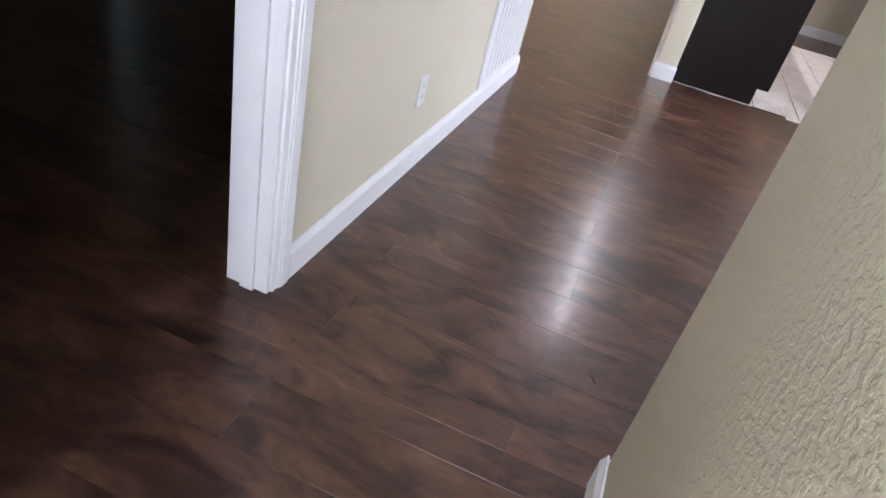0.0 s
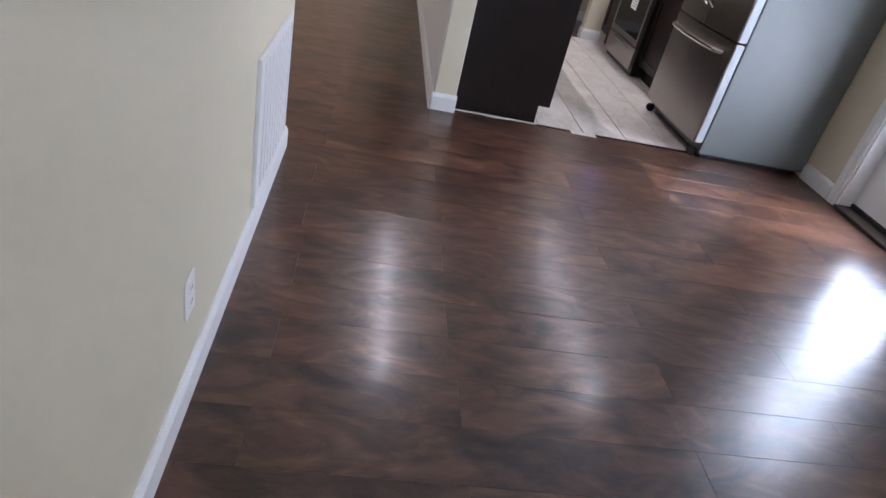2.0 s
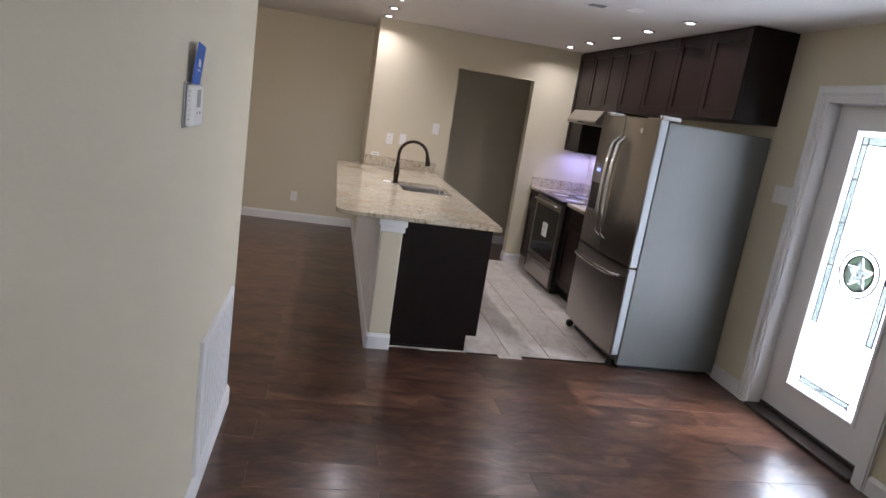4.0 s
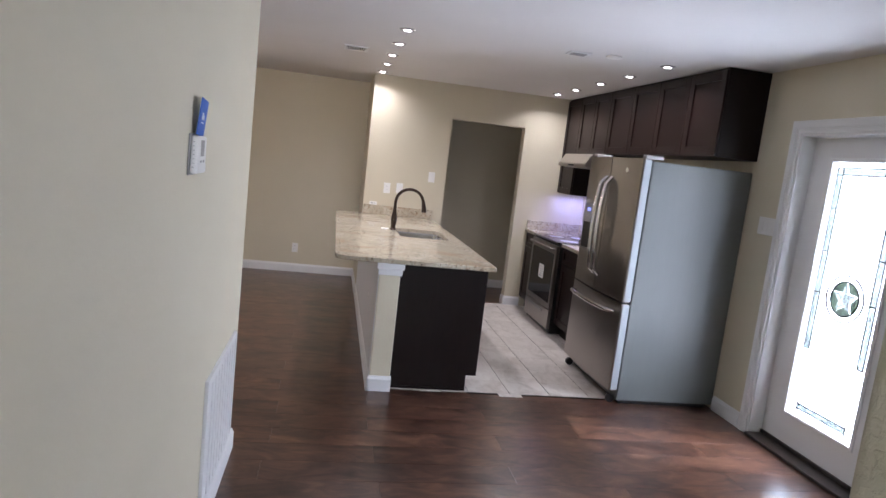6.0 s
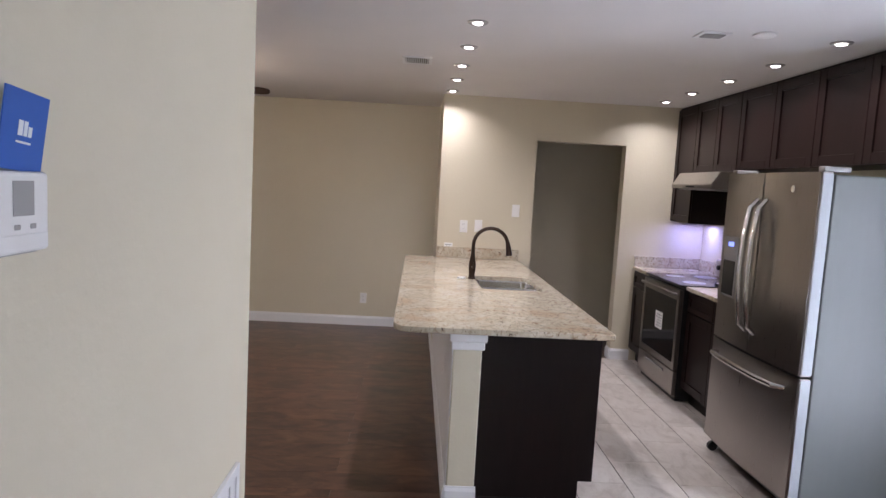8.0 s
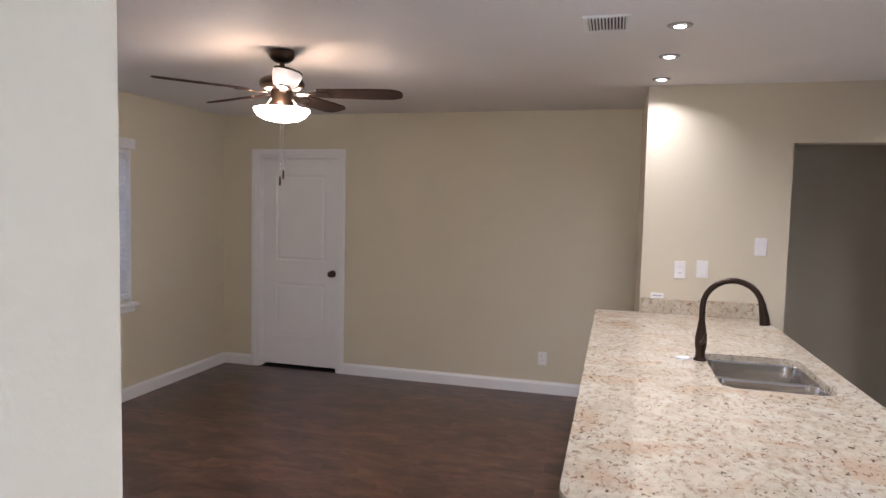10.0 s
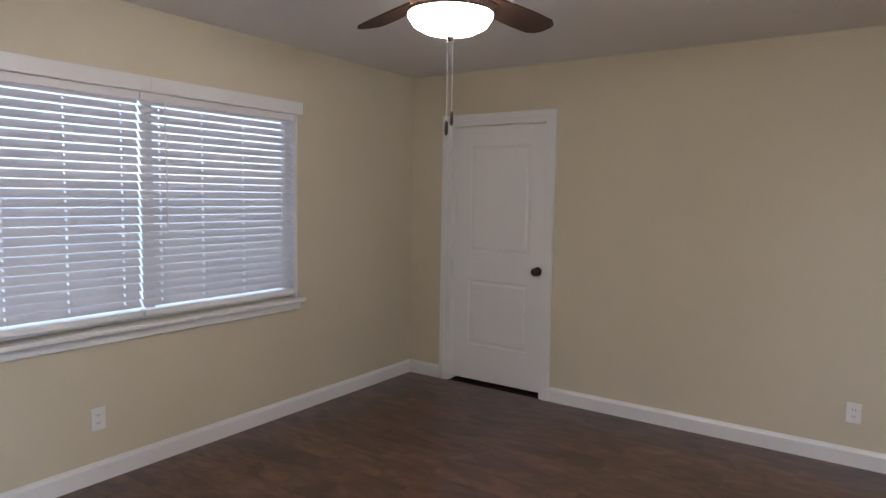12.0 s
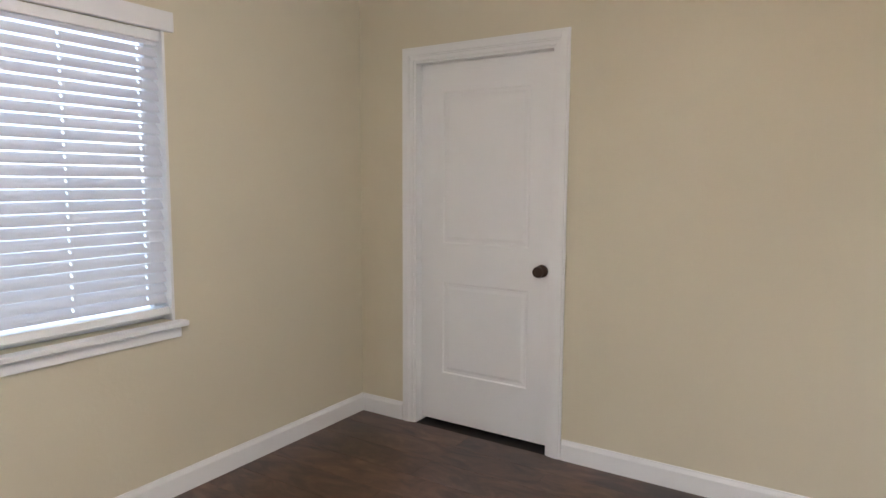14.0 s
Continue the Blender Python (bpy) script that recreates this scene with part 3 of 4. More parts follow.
def blind(y0, y1, cords, wand):
    bl = thing("window_blind", (XW - 0.03, (y0 + y1) / 2, WZ0), "closed white two-inch slat blind in the window", "blind", "pair of window blinds")
    x = XW - 0.03
    part("headrail", one(x - 0.025, x + 0.025, y0, y1, WZ1 - 0.055, WZ1 - 0.013, 0.003), TRIM, bl)
    part("bottom_rail", one(x - 0.026, x + 0.026, y0 + 0.004, y1 - 0.004, 0.806, 0.842, 0.005), TRIM, bl)
    # slats, tilted nearly shut, the inner edge low
    pitch, count = 0.0445, 25
    bm = bmesh.new()
    ang = radians(58)
    rows = []
    for k in range(7):
        u = (k / 6 - 0.5) * 0.0455
        sag = 0.003 * (1 - (2 * k / 6 - 1) ** 2)
        rows.append((u * math.cos(ang) + sag * math.sin(ang), -u * math.sin(ang) + sag * math.cos(ang)))
    mid_y = (y0 + y1) / 2
    half = (y1 - y0) / 2 - 0.004
    cuts = [-half]
    for c in cords:
        cuts += [c - mid_y - 0.0042, c - mid_y + 0.0042]
    cuts.append(half)
    cols = []
    for yy in cuts:
        cols.append(([bm.verts.new((a, yy, c)) for a, c in rows], [bm.verts.new((a - 0.0016, yy, c - 0.0012)) for a, c in rows]))
    for i, (a, b) in enumerate(zip(cols, cols[1:])):
        hole = i % 2 == 1
        for k in range(6):
            if hole and k in (1, 2):
                continue
            bm.faces.new((a[0][k], a[0][k + 1], b[0][k + 1], b[0][k]))
            bm.faces.new((a[1][k], b[1][k], b[1][k + 1], a[1][k + 1]))
        for k in (0, 6):
            bm.faces.new((a[0][k], b[0][k], b[1][k], a[1][k]))
    bmesh.ops.recalc_face_normals(bm, faces=bm.faces[:])
    me = mesh_of("slat", bm, SLAT)
    rnd = random.Random(int(y0 * 100))
    for k in range(count):
        s = new("slat", me)
        s.parent = bl
        s.location = (rnd.uniform(-0.0015, 0.0015), 0, 0.878 - WZ0 + k * pitch)
        s.rotation_euler = (rnd.uniform(-0.0012, 0.0012), rnd.uniform(-0.004, 0.004), 0)
    for c in cords:
        bm = bmesh.new()
        for dx in (-0.027, 0.027):
            tube(bm, [(x + dx, c, 0.84), (x + dx, c, WZ1 - 0.05)], 0.0008, 6)
        part("ladder_cord", bm, CORD, bl, "white ladder cord")
    if wand:
        bm = tube(bmesh.new(), [(x + 0.034, wand, WZ1 - 0.05), (x + 0.036, wand + 0.003, 1.25)], 0.004, 8)
        part("wand", bm, CORD, bl, "white tilt wand")
    return bl


blind(WY0 + 0.014, 6.498, (5.54, 5.855, 6.131, 6.41), None)
blind(6.502, WY1 - 0.014, (6.62, 6.882, 7.165, 7.47), 6.635)

# ---- ceiling fan ----


def ceiling_fan(cx, cy):
    fan = thing("ceiling_fan", (cx, cy, CEIL), "bronze five-blade ceiling fan with a lit glass bowl", "ceiling fan")
    c = (cx, cy, 0)
    part("canopy", lathe(bmesh.new(), [(0.066, CEIL - 0.001), (0.068, CEIL - 0.018), (0.060, CEIL - 0.045), (0.040, CEIL - 0.062), (0.020, CEIL - 0.068)], c), BRONZE, fan, "dark bronze canopy", True)
    part("downrod", lathe(bmesh.new(), [(0.0135, CEIL - 0.066), (0.0135, 2.305), (0.030, 2.302), (0.034, 2.282)], c), BRONZE, fan, "", True)
    part("motor_housing", lathe(bmesh.new(), [(0.034, 2.288), (0.075, 2.282), (0.112, 2.264), (0.121, 2.247), (0.119, 2.228), (0.100, 2.213), (0.082, 2.206)], c, steps=36), BRONZE, fan, "dark bronze motor housing", True)
    part("switch_cup", lathe(bmesh.new(), [(0.060, 2.207), (0.062, 2.155), (0.078, 2.132), (0.082, 2.118)], c, steps=30), BRONZE, fan, "", True)
    part("light_bowl", lathe(bmesh.new(), [(0.146, 2.110), (0.149, 2.104), (0.146, 2.094), (0.128, 2.068), (0.092, 2.050), (0.045, 2.040), (0.012, 2.037)], c, steps=40), BOWL, fan, "lit frosted alabaster glass bowl", True)
    # Added disc: it stops the bowl's glow from burning the ceiling and blades.
    part("glow_block_disc", lathe(bmesh.new(), [(0.1515, 2.106), (0.1525, 2.110), (0.150, 2.114), (0.082, 2.1185)], c, steps=36), BRONZE, fan, "bronze disc added over the bowl to block its upward glow", True)
    part("finial", lathe(bmesh.new(), [(0.012, 2.038), (0.014, 2.029), (0.006, 2.017)], c, steps=14), BRONZE, fan, "", True)
    for k in range(5):
        a = radians(14 + 72 * k)
        turn = Matrix.Translation((cx, cy, 0)) @ Matrix.Rotation(a, 4, "Z") @ Matrix.Translation((0, 0, 2.196)) @ Matrix.Rotation(radians(-12), 4, "X")
        bm = bmesh.new()
        out = [(0.195, -0.052), (0.30, -0.060), (0.48, -0.068), (0.60, -0.066), (0.645, -0.048), (0.660, -0.020), (0.660, 0.020), (0.645, 0.048), (0.60, 0.066), (0.48, 0.068), (0.30, 0.060), (0.195, 0.052)]
        prism(bm, out, -0.004, 0.004)
        bmesh.ops.transform(bm, matrix=turn, verts=bm.verts[:])
        bl = part("blade", bm, BLADE, fan, "dark walnut fan blade")
        bm = bmesh.new()
        prism(bm, [(0.085, -0.018), (0.15, -0.014), (0.19, -0.034), (0.25, -0.030), (0.262, 0.0), (0.25, 0.030), (0.19, 0.034), (0.15, 0.014), (0.085, 0.018)], -0.011, -0.005, 0.001)
        bmesh.ops.transform(bm, matrix=turn, verts=bm.verts[:])
        part("blade_iron", bm, BRONZE, fan, "bronze blade bracket")
    for dx, dy, zb in ((0.030, 0.045, 1.725), (-0.020, -0.045, 1.690)):
        bm = bmesh.new()
        tube(bm, [(cx + dx * 0.2, cy + dy * 0.2, 2.03), (cx + dx * 0.2, cy + dy * 0.2, zb + 0.05)], 0.0016, 6)
        chain = part("pull_chain", bm, CHROME, fan, "thin beaded pull chain")
        part("pull_fob", lathe(bmesh.new(), [(0.002, zb + 0.052), (0.0055, zb + 0.046), (0.0065, zb + 0.01), (0.003, zb)], (cx + dx * 0.2, cy + dy * 0.2, 0), steps=10), BRONZE, chain, "small dark fob", True)
    return fan


FAN = (-1.613, 6.527)
ceiling_fan(*FAN)
# Point lamps above the disc stand in for light leaving the bowl's top.
for k in range(3):
    a = radians(50 + 120 * k)
    lamp("fan_bulb", "POINT", Matrix.Translation((FAN[0] + 0.115 * math.cos(a), FAN[1] + 0.115 * math.sin(a), 2.150)), FAN_LIGHT / 3, (1.0, 0.75, 0.50), radius=0.032)

# ---- recessed lights and vents ----


def can_light(x, y):
    can = thing("recessed_light", (x, y, CEIL), "small lit recessed ceiling light with white trim", "ceiling light", "rows of recessed kitchen lights")
    part("trim_ring", lathe(bmesh.new(), [(0.024, CEIL - 0.0005), (0.026, CEIL - 0.004), (0.034, CEIL - 0.007), (0.050, CEIL - 0.006), (0.056, CEIL - 0.0005)], (x, y, 0), steps=28), GREY, can, "satin nickel trim ring", True)
    part("lens", lathe(bmesh.new(), [(0.026, CEIL - 0.0075), (0.024, CEIL - 0.0088), (0.012, CEIL - 0.0098)], (x, y, 0), steps=24), CANGLOW, can, "glowing led lens")
    lamp("can_beam", "AREA", pose(x, y, CEIL - 0.012), CAN_LIGHT, (1.0, 0.955, 0.92), size=0.045, size_y=0.045, spread=radians(138))


for y in (5.217, 5.80, 6.40, 6.99, 7.60):
    can_light(0.412, y)
for y in (5.154, 5.766, 6.346, 6.953, 7.49):
    can_light(2.285, y)


def ceiling_vent(x0, x1, y0, y1, slats, label, along="x", blade=TRIM):
    v = thing("ceiling_vent", ((x0 + x1) / 2, (y0 + y1) / 2, CEIL), label, "vent")
    z = CEIL - 0.008
    w = 0.022
    part("frame", boxes([(x0, x1, y0, y0 + w, z, CEIL), (x0, x1, y1 - w, y1, z, CEIL), (x0, x0 + w, y0 + w, y1 - w, z, CEIL), (x1 - w, x1, y0 + w, y1 - w, z, CEIL)], 0.002), TRIM, v)
    # Flat dark sheet in place of the duct's shade; the ceiling isn't cut.
    part("backing", one(x0 + w, x1 - w, y0 + w, y1 - w, CEIL - 0.002, CEIL - 0.0005), SHADE, v, "dark sheet painting the shade of the duct opening")
    me = None
    for k in range(slats):
        f = (k + 0.5) / slats
        bm = bmesh.new()
        if along == "x":
            c = x0 + w + (x1 - x0 - 2 * w) * f
            box(bm, c - 0.0035, c + 0.0035, y0 + w, y1 - w, z - 0.004, CEIL - 0.002)
        else:
            c = y0 + w + (y1 - y0 - 2 * w) * f
            box(bm, x0 + w, x1 - w, c - 0.0035, c + 0.0035, z - 0.004, CEIL - 0.002)
        part("louvre", bm, blade, v)


ceiling_vent(0.0, 0.20, 6.185, 6.43, 11, "white slatted ceiling air register")
ceiling_vent(1.53, 1.68, 5.09, 5.21, 6, "small ceiling vent with grey louvres above the kitchen", "y", GREY)
sd = thing("smoke_alarm", (1.842, 5.088, CEIL), "small white ceiling cover plate with slots", "detector")
part("housing", lathe(bmesh.new(), [(0.055, CEIL - 0.0005), (0.055, CEIL - 0.008), (0.042, CEIL - 0.014)], (1.842, 5.088, 0)), PLATE, sd, "", True)

# ---- peninsula ----
PX0, PY0 = 0.360, 4.890
structure("half_wall", boxes([(PX0, 0.500, PY0, YK, 0, 0.884)], 0.006), WALL, "khaki painted half wall under the bar counter", "wall")
structure("half_wall_panel", one(PX0 - 0.006, PX0 - 0.0005, PY0 + 0.004, YK - 0.001, 0.0, 0.884), TRIM, "white painted panelling on the bar side of the half wall", "panel")
baseboard(PX0 - 0.006, PY0 - B, PX0 - 0.006, YK, -1, 0)
baseboard(PX0 - B, PY0, 0.507, PY0, 0, -1)
cap = thing("trim_capital", (0.43, PY0, 0.80), "white moulded capital on the half wall end", "trim", kind="structure")
part("moulding", boxes([(PX0 - 0.012, 0.512, PY0 - 0.012, PY0 + 0.09, 0.795, 0.835), (PX0 - 0.022, 0.522, PY0 - 0.022, PY0 + 0.10, 0.836, 0.884)], 0.006), TRIM, cap)


def shaker_door(parent, axis, face, out, a0, a1, z0, z1, mat, rail=0.06, t=0.019):
    """A framed cabinet door with a sunk panel; face is the cabinet's front plane."""
    g = 0.0025
    a0, a1, z0, z1 = a0 + g, a1 - g, z0 + g, z1 - g
    bm = bmesh.new()

    def put(p0, p1, c0, c1, d0, d1, bev=0.0012):
        u0, u1 = sorted((face + out * d0, face + out * d1))
        if axis == "y":
            box(bm, u0, u1, p0, p1, c0, c1, bev, 1)
        else:
            box(bm, p0, p1, u0, u1, c0, c1, bev, 1)
    put(a0, a0 + rail, z0, z1, 0.001, t)
    put(a1 - rail, a1, z0, z1, 0.001, t)
    put(a0 + rail, a1 - rail, z0, z0 + rail, 0.001, t)
    put(a0 + rail, a1 - rail, z1 - rail, z1, 0.001, t)
    put(a0 + rail - 0.004, a1 - rail + 0.004, z0 + rail - 0.004, z1 - rail + 0.004, 0.001, t * 0.5, 0)
    return part("door", bm, mat, parent)


def base_cabinet(y0, y1, x0, x1, face, out, toe, doors, label, drawer=True, top_z=0.884):
    cab = thing("base_cabinet", ((x0 + x1) / 2, (y0 + y1) / 2, 0), label, "cabinet")
    tx = (x0, x1 - toe) if out > 0 else (x0 + toe, x1)
    part("body", boxes([(x0, x1, y0, y1, 0.112, top_z), (tx[0], tx[1], y0, y1, 0.0, 0.112)]), ESP, cab)
    w = (y1 - y0) / doors
    for k in range(doors):
        top = 0.875
        if drawer:
            shaker_door(cab, "y", face, out, y0 + k * w, y0 + (k + 1) * w, 0.725, 0.875, ESPF, 0.04).name = "drawer_front"
            top = 0.72
        shaker_door(cab, "y", face, out, y0 + k * w, y0 + (k + 1) * w, 0.125, top, ESPF)
    return cab


CY0 = 4.985
for y0, y1, d in ((CY0, 5.90, 2), (5.902, 6.80, 2), (6.802, 7.60, 1)):
    base_cabinet(y0, y1, 0.503, 1.098, 1.098, 1, 0.06, d, "espresso stained base cabinet of the kitchen peninsula", True, 0.67 if d == 2 and y0 > 5.5 else 0.884)
endp = thing("end_panel", (0.81, CY0 - 0.01, 0), "dark espresso finished cabinet end panel with toe notch", "panel")
part("board", boxes([(0.508, 1.112, CY0 - 0.016, CY0 - 0.002, 0.112, 0.884), (0.508, 1.040, CY0 - 0.016, CY0 - 0.002, 0.001, 0.112)]), ESP, endp)
part("shoe_strip", one(0.512, 1.040, CY0 - 0.026, CY0 - 0.017, 0.001, 0.018, 0.003), ESP, endp)


def rounded(x0, x1, y0, y1, r, corners):
    """An outline with the named corners rounded: 0 south-west, then counter-clockwise."""
    pts = []
    for k, (cx, cy, sx, sy) in enumerate(((x0, y0, 1, 1), (x1, y0, -1, 1), (x1, y1, -1, -1), (x0, y1, 1, -1))):
        rr = r if k in corners else 0.006
        ox, oy = cx + sx * rr, cy + sy * rr
        start = (math.pi, 1.5 * math.pi, 0, 0.5 * math.pi)[k]
        for j in range(7):
            a = start + j / 6 * math.pi / 2
            pts.append((ox + rr * math.cos(a), oy + rr * math.sin(a)))
    return pts


def sheet_with_hole(bm, outer, hole, z0, z1, edge=0.004):
    """A slab between two outlines of the same count of points round the same centre."""
    n = len(outer)
    rings = []
    cx = sum(p[0] for p in outer) / n
    cy = sum(p[1] for p in outer) / n

    def ring(pts, z, inset=0.0):
        out = []
        for px, py in pts:
            d = Vector((cx - px, cy - py))
            d = d.normalized() * inset if d.length else d
            out.append(bm.verts.new((px + d.x, py + d.y, z)))
        return out
    rings = [ring(hole, z0), ring(outer, z0, edge), ring(outer, z0 + edge), ring(outer, z1 - edge), ring(outer, z1, edge), ring(hole, z1)]
    for a, b in zip(rings, rings[1:] + rings[:1]):
        for k in range(n):
            bm.faces.new((a[k], a[(k + 1) % n], b[(k + 1) % n], b[k]))
    bmesh.ops.recalc_face_normals(bm, faces=bm.faces[:])
    return bm


KX0, KX1, KY0 = 0.062, 1.128, 4.822
SX0, SX1, SY0, SY1 = 0.600, 1.022, 6.025, 6.650
top = thing("peninsula_countertop", (0.6, 6.3, 0.885), "cream speckled granite bar countertop with sink cutout", "countertop")


def counter_mesh():
    """Built from strips round the sink so that the top stays flat and even."""
    bm = bmesh.new()
    z0, z1 = 0.8845, 0.915
    hole = rounded(SX0, SX1, SY0, SY1, 0.07, (0, 1, 2, 3))
    outer = rounded(KX0, KX1, KY0, YK - 0.001, 0.10, (0,))
    return sheet_with_hole(bm, outer, hole, z0, z1)


part("slab", counter_mesh(), GRANITE, top, "", True)
part("backsplash", one(0.356, 1.128, YK - 0.021, YK - 0.001, 0.9155, 1.015, 0.003), GRANITE, top, "granite upstand against the wall")

sink = thing("kitchen_sink", (0.81, 6.36, 0.72), "undermount stainless double bowl sink", "sink")


def bowl(y0, y1, depth):
    bm = bmesh.new()
    loops = []
    for inset, z in ((-0.012, 0.8835), (0.0, 0.8835), (0.004, 0.872), (0.012, 0.884 - depth + 0.03), (0.045, 0.884 - depth), (0.13, 0.884 - depth - 0.004)):
        loops.append([bm.verts.new((px, py, z)) for px, py in rounded(SX0 + inset, SX1 - inset, y0 + inset, y1 - inset, max(0.012, 0.06 - inset * 0.3), (0, 1, 2, 3))])
    for a, b in zip(loops, loops[1:]):
        n = len(a)
        for k in range(n):
            bm.faces.new((a[k], a[(k + 1) % n], b[(k + 1) % n], b[k]))
    bm.faces.new(loops[-1])
    bmesh.ops.recalc_face_normals(bm, faces=bm.faces[:])
    return bm


part("bowl", bowl(SY0, 6.300, 0.20), SINKST, sink, "", True)
part("bowl", bowl(6.318, SY1, 0.20), SINKST, sink, "", True)
part("divider", one(SX0 + 0.03, SX1 - 0.03, 6.296, 6.322, 0.845, 0.881, 0.008, 3), SINKST, sink, "rounded steel divider between the bowls", True)
for yy in (6.165, 6.485):
    part("drain", lathe(bmesh.new(), [(0.045, 0.6805), (0.043, 0.684), (0.030, 0.682)], (0.811, yy, 0)), CHROME, sink, "round steel drain", True)

fx, fy = 0.573, 6.48
faucet = thing("kitchen_faucet", (fx, fy, 0.915), "oil-rubbed bronze gooseneck pull-down faucet", "faucet")
part("base", lathe(bmesh.new(), [(0.029, 0.9155), (0.029, 0.922), (0.022, 0.930), (0.021, 0.955), (0.026, 0.985), (0.0265, 1.02), (0.020, 1.06), (0.0150, 1.10)], (fx, fy, 0)), BRONZE, faucet, "", True)
ng = bmesh.new()
arc = [(fx, fy, 1.095), (fx, fy, 1.15)]
for k in range(13):
    a = math.pi * (1 - k / 12 * 0.93)
    arc.append((fx + 0.126 + 0.126 * math.cos(a), fy, 1.165 + 0.126 * math.sin(a)))
tube(ng, arc, 0.0135, 14)
neck = part("gooseneck", ng, BRONZE, faucet, "", True)
ex, ez = arc[-1][0], arc[-1][2]
part("spray_head", tube(bmesh.new(), [(ex - 0.001, fy, ez + 0.006), (ex + 0.004, fy, ez - 0.02), (ex + 0.012, fy, ez - 0.06), (ex + 0.016, fy, ez - 0.095)], [0.0145, 0.017, 0.021, 0.0235], 14), BRONZE, faucet, "flared spray head", True)
part("lever", tube(bmesh.new(), [(fx, fy - 0.02, 1.0), (fx + 0.004, fy - 0.045, 1.01), (fx + 0.01, fy - 0.075, 1.05)], [0.010, 0.008, 0.006], 10), BRONZE, faucet, "side lever", True)
rag = bmesh.new()
prism(rag, [(0.465, 6.46), (0.50, 6.445), (0.525, 6.455), (0.535, 6.49), (0.50, 6.50), (0.47, 6.485)], 0.9155, 0.925, 0.003)
rg = tagged(new("paper_scrap", mesh_of("paper_scrap", rag, PAPER)), "crumpled white paper scrap beside the faucet", "paper")

# ---- cooking wall ----
base_cabinet(5.765, 6.608, 2.275, XE - 0.002, 2.275, -1, 0.06, 2, "espresso base cabinet between fridge and range")
base_cabinet(7.378, YK - 0.003, 2.275, XE - 0.002, 2.275, -1, 0.06, 1, "narrow espresso base cabinet in the corner")
for y0, y1 in ((5.76, 6.610), (7.375, YK - 0.001)):
    ct = thing("countertop", (2.56, (y0 + y1) / 2, 0.885), "pale granite countertop beside the range", "countertop")
    part("slab", one(2.235, XE - 0.001, y0, y1, 0.8845, 0.915, 0.004), GRANITE, ct)
    part("backsplash", one(XE - 0.021, XE - 0.001, y0, y1 - (0.021 if y1 > 7 else 0), 0.9155, 1.017, 0.003), GRANITE, ct)
    if y1 > 7:
        part("end_splash", one(2.245, XE - 0.001, YK - 0.0205, YK - 0.001, 0.9155, 1.017, 0.003), GRANITE, ct)


def upper_cabinet(y0, y1, z0, doors, label):
    cab = thing("wall_cabinet", (2.72, (y0 + y1) / 2, z0), label, "cabinet", "run of wall cabinets")
    part("body", one(2.572, XE - 0.001, y0, y1, z0, CEIL - 0.004), ESP, cab)
    w = (y1 - y0) / doors
    for k in range(doors):
        shaker_door(cab, "y", 2.572, -1, y0 + k * w, y0 + (k + 1) * w, z0 + 0.002, CEIL - 0.02, ESPF, 0.062)
    return cab


upper_cabinet(4.830, 5.730, 1.815, 2, "espresso two-door wall cabinet above the refrigerator")
upper_cabinet(5.732, 6.660, 1.815, 2, "espresso two-door wall cabinet")
upper_cabinet(6.662, 7.420, 1.805, 2, "espresso two-door wall cabinet above the range hood")
upper_cabinet(7.422, YK - 0.002, 1.365, 1, "tall narrow espresso wall cabinet in the corner")

hood = thing("range_hood", (2.64, 7.04, 1.67), "slim stainless under-cabinet range hood", "range hood")
hb = bmesh.new()
pr = [(XE - 0.002, 1.67), (2.375, 1.67), (2.375, 1.70), (2.44, 1.803), (XE - 0.002, 1.803)]
lo = [hb.verts.new((a, 6.664, c)) for a, c in pr]
hi = [hb.verts.new((a, 7.419, c)) for a, c in pr]
for k in range(5):
    hb.faces.new((lo[k], lo[(k + 1) % 5], hi[(k + 1) % 5], hi[k]))
hb.faces.new(lo[::-1])
hb.faces.new(hi)
bmesh.ops.recalc_face_normals(hb, faces=hb.faces[:])
bmesh.ops.bevel(hb, geom=hb.edges[:], offset=0.004, segments=2, affect="EDGES")
part("shell", hb, STEEL, hood)
part("filter", one(2.42, 2.84, 6.72, 7.36, 1.662, 1.6695), GREY, hood, "dark mesh filter")
part("control_strip", one(2.3735, 2.3765, 6.96, 7.12, 1.677, 1.692), BLACK, hood, "black control strip")
strip = thing("under_cabinet_light", (2.74, 7.64, 1.355), "slim led strip glowing blue-violet under the corner cabinet", "light")
part("bar", one(2.62, 2.86, 7.61, 7.67, 1.352, 1.3635, 0.002), PLATE, strip)
lamp("under_cabinet_glow", "AREA", pose(2.74, 7.64, 1.349), 2.2, (0.42, 0.42, 1.0), size=0.22, size_y=0.05)


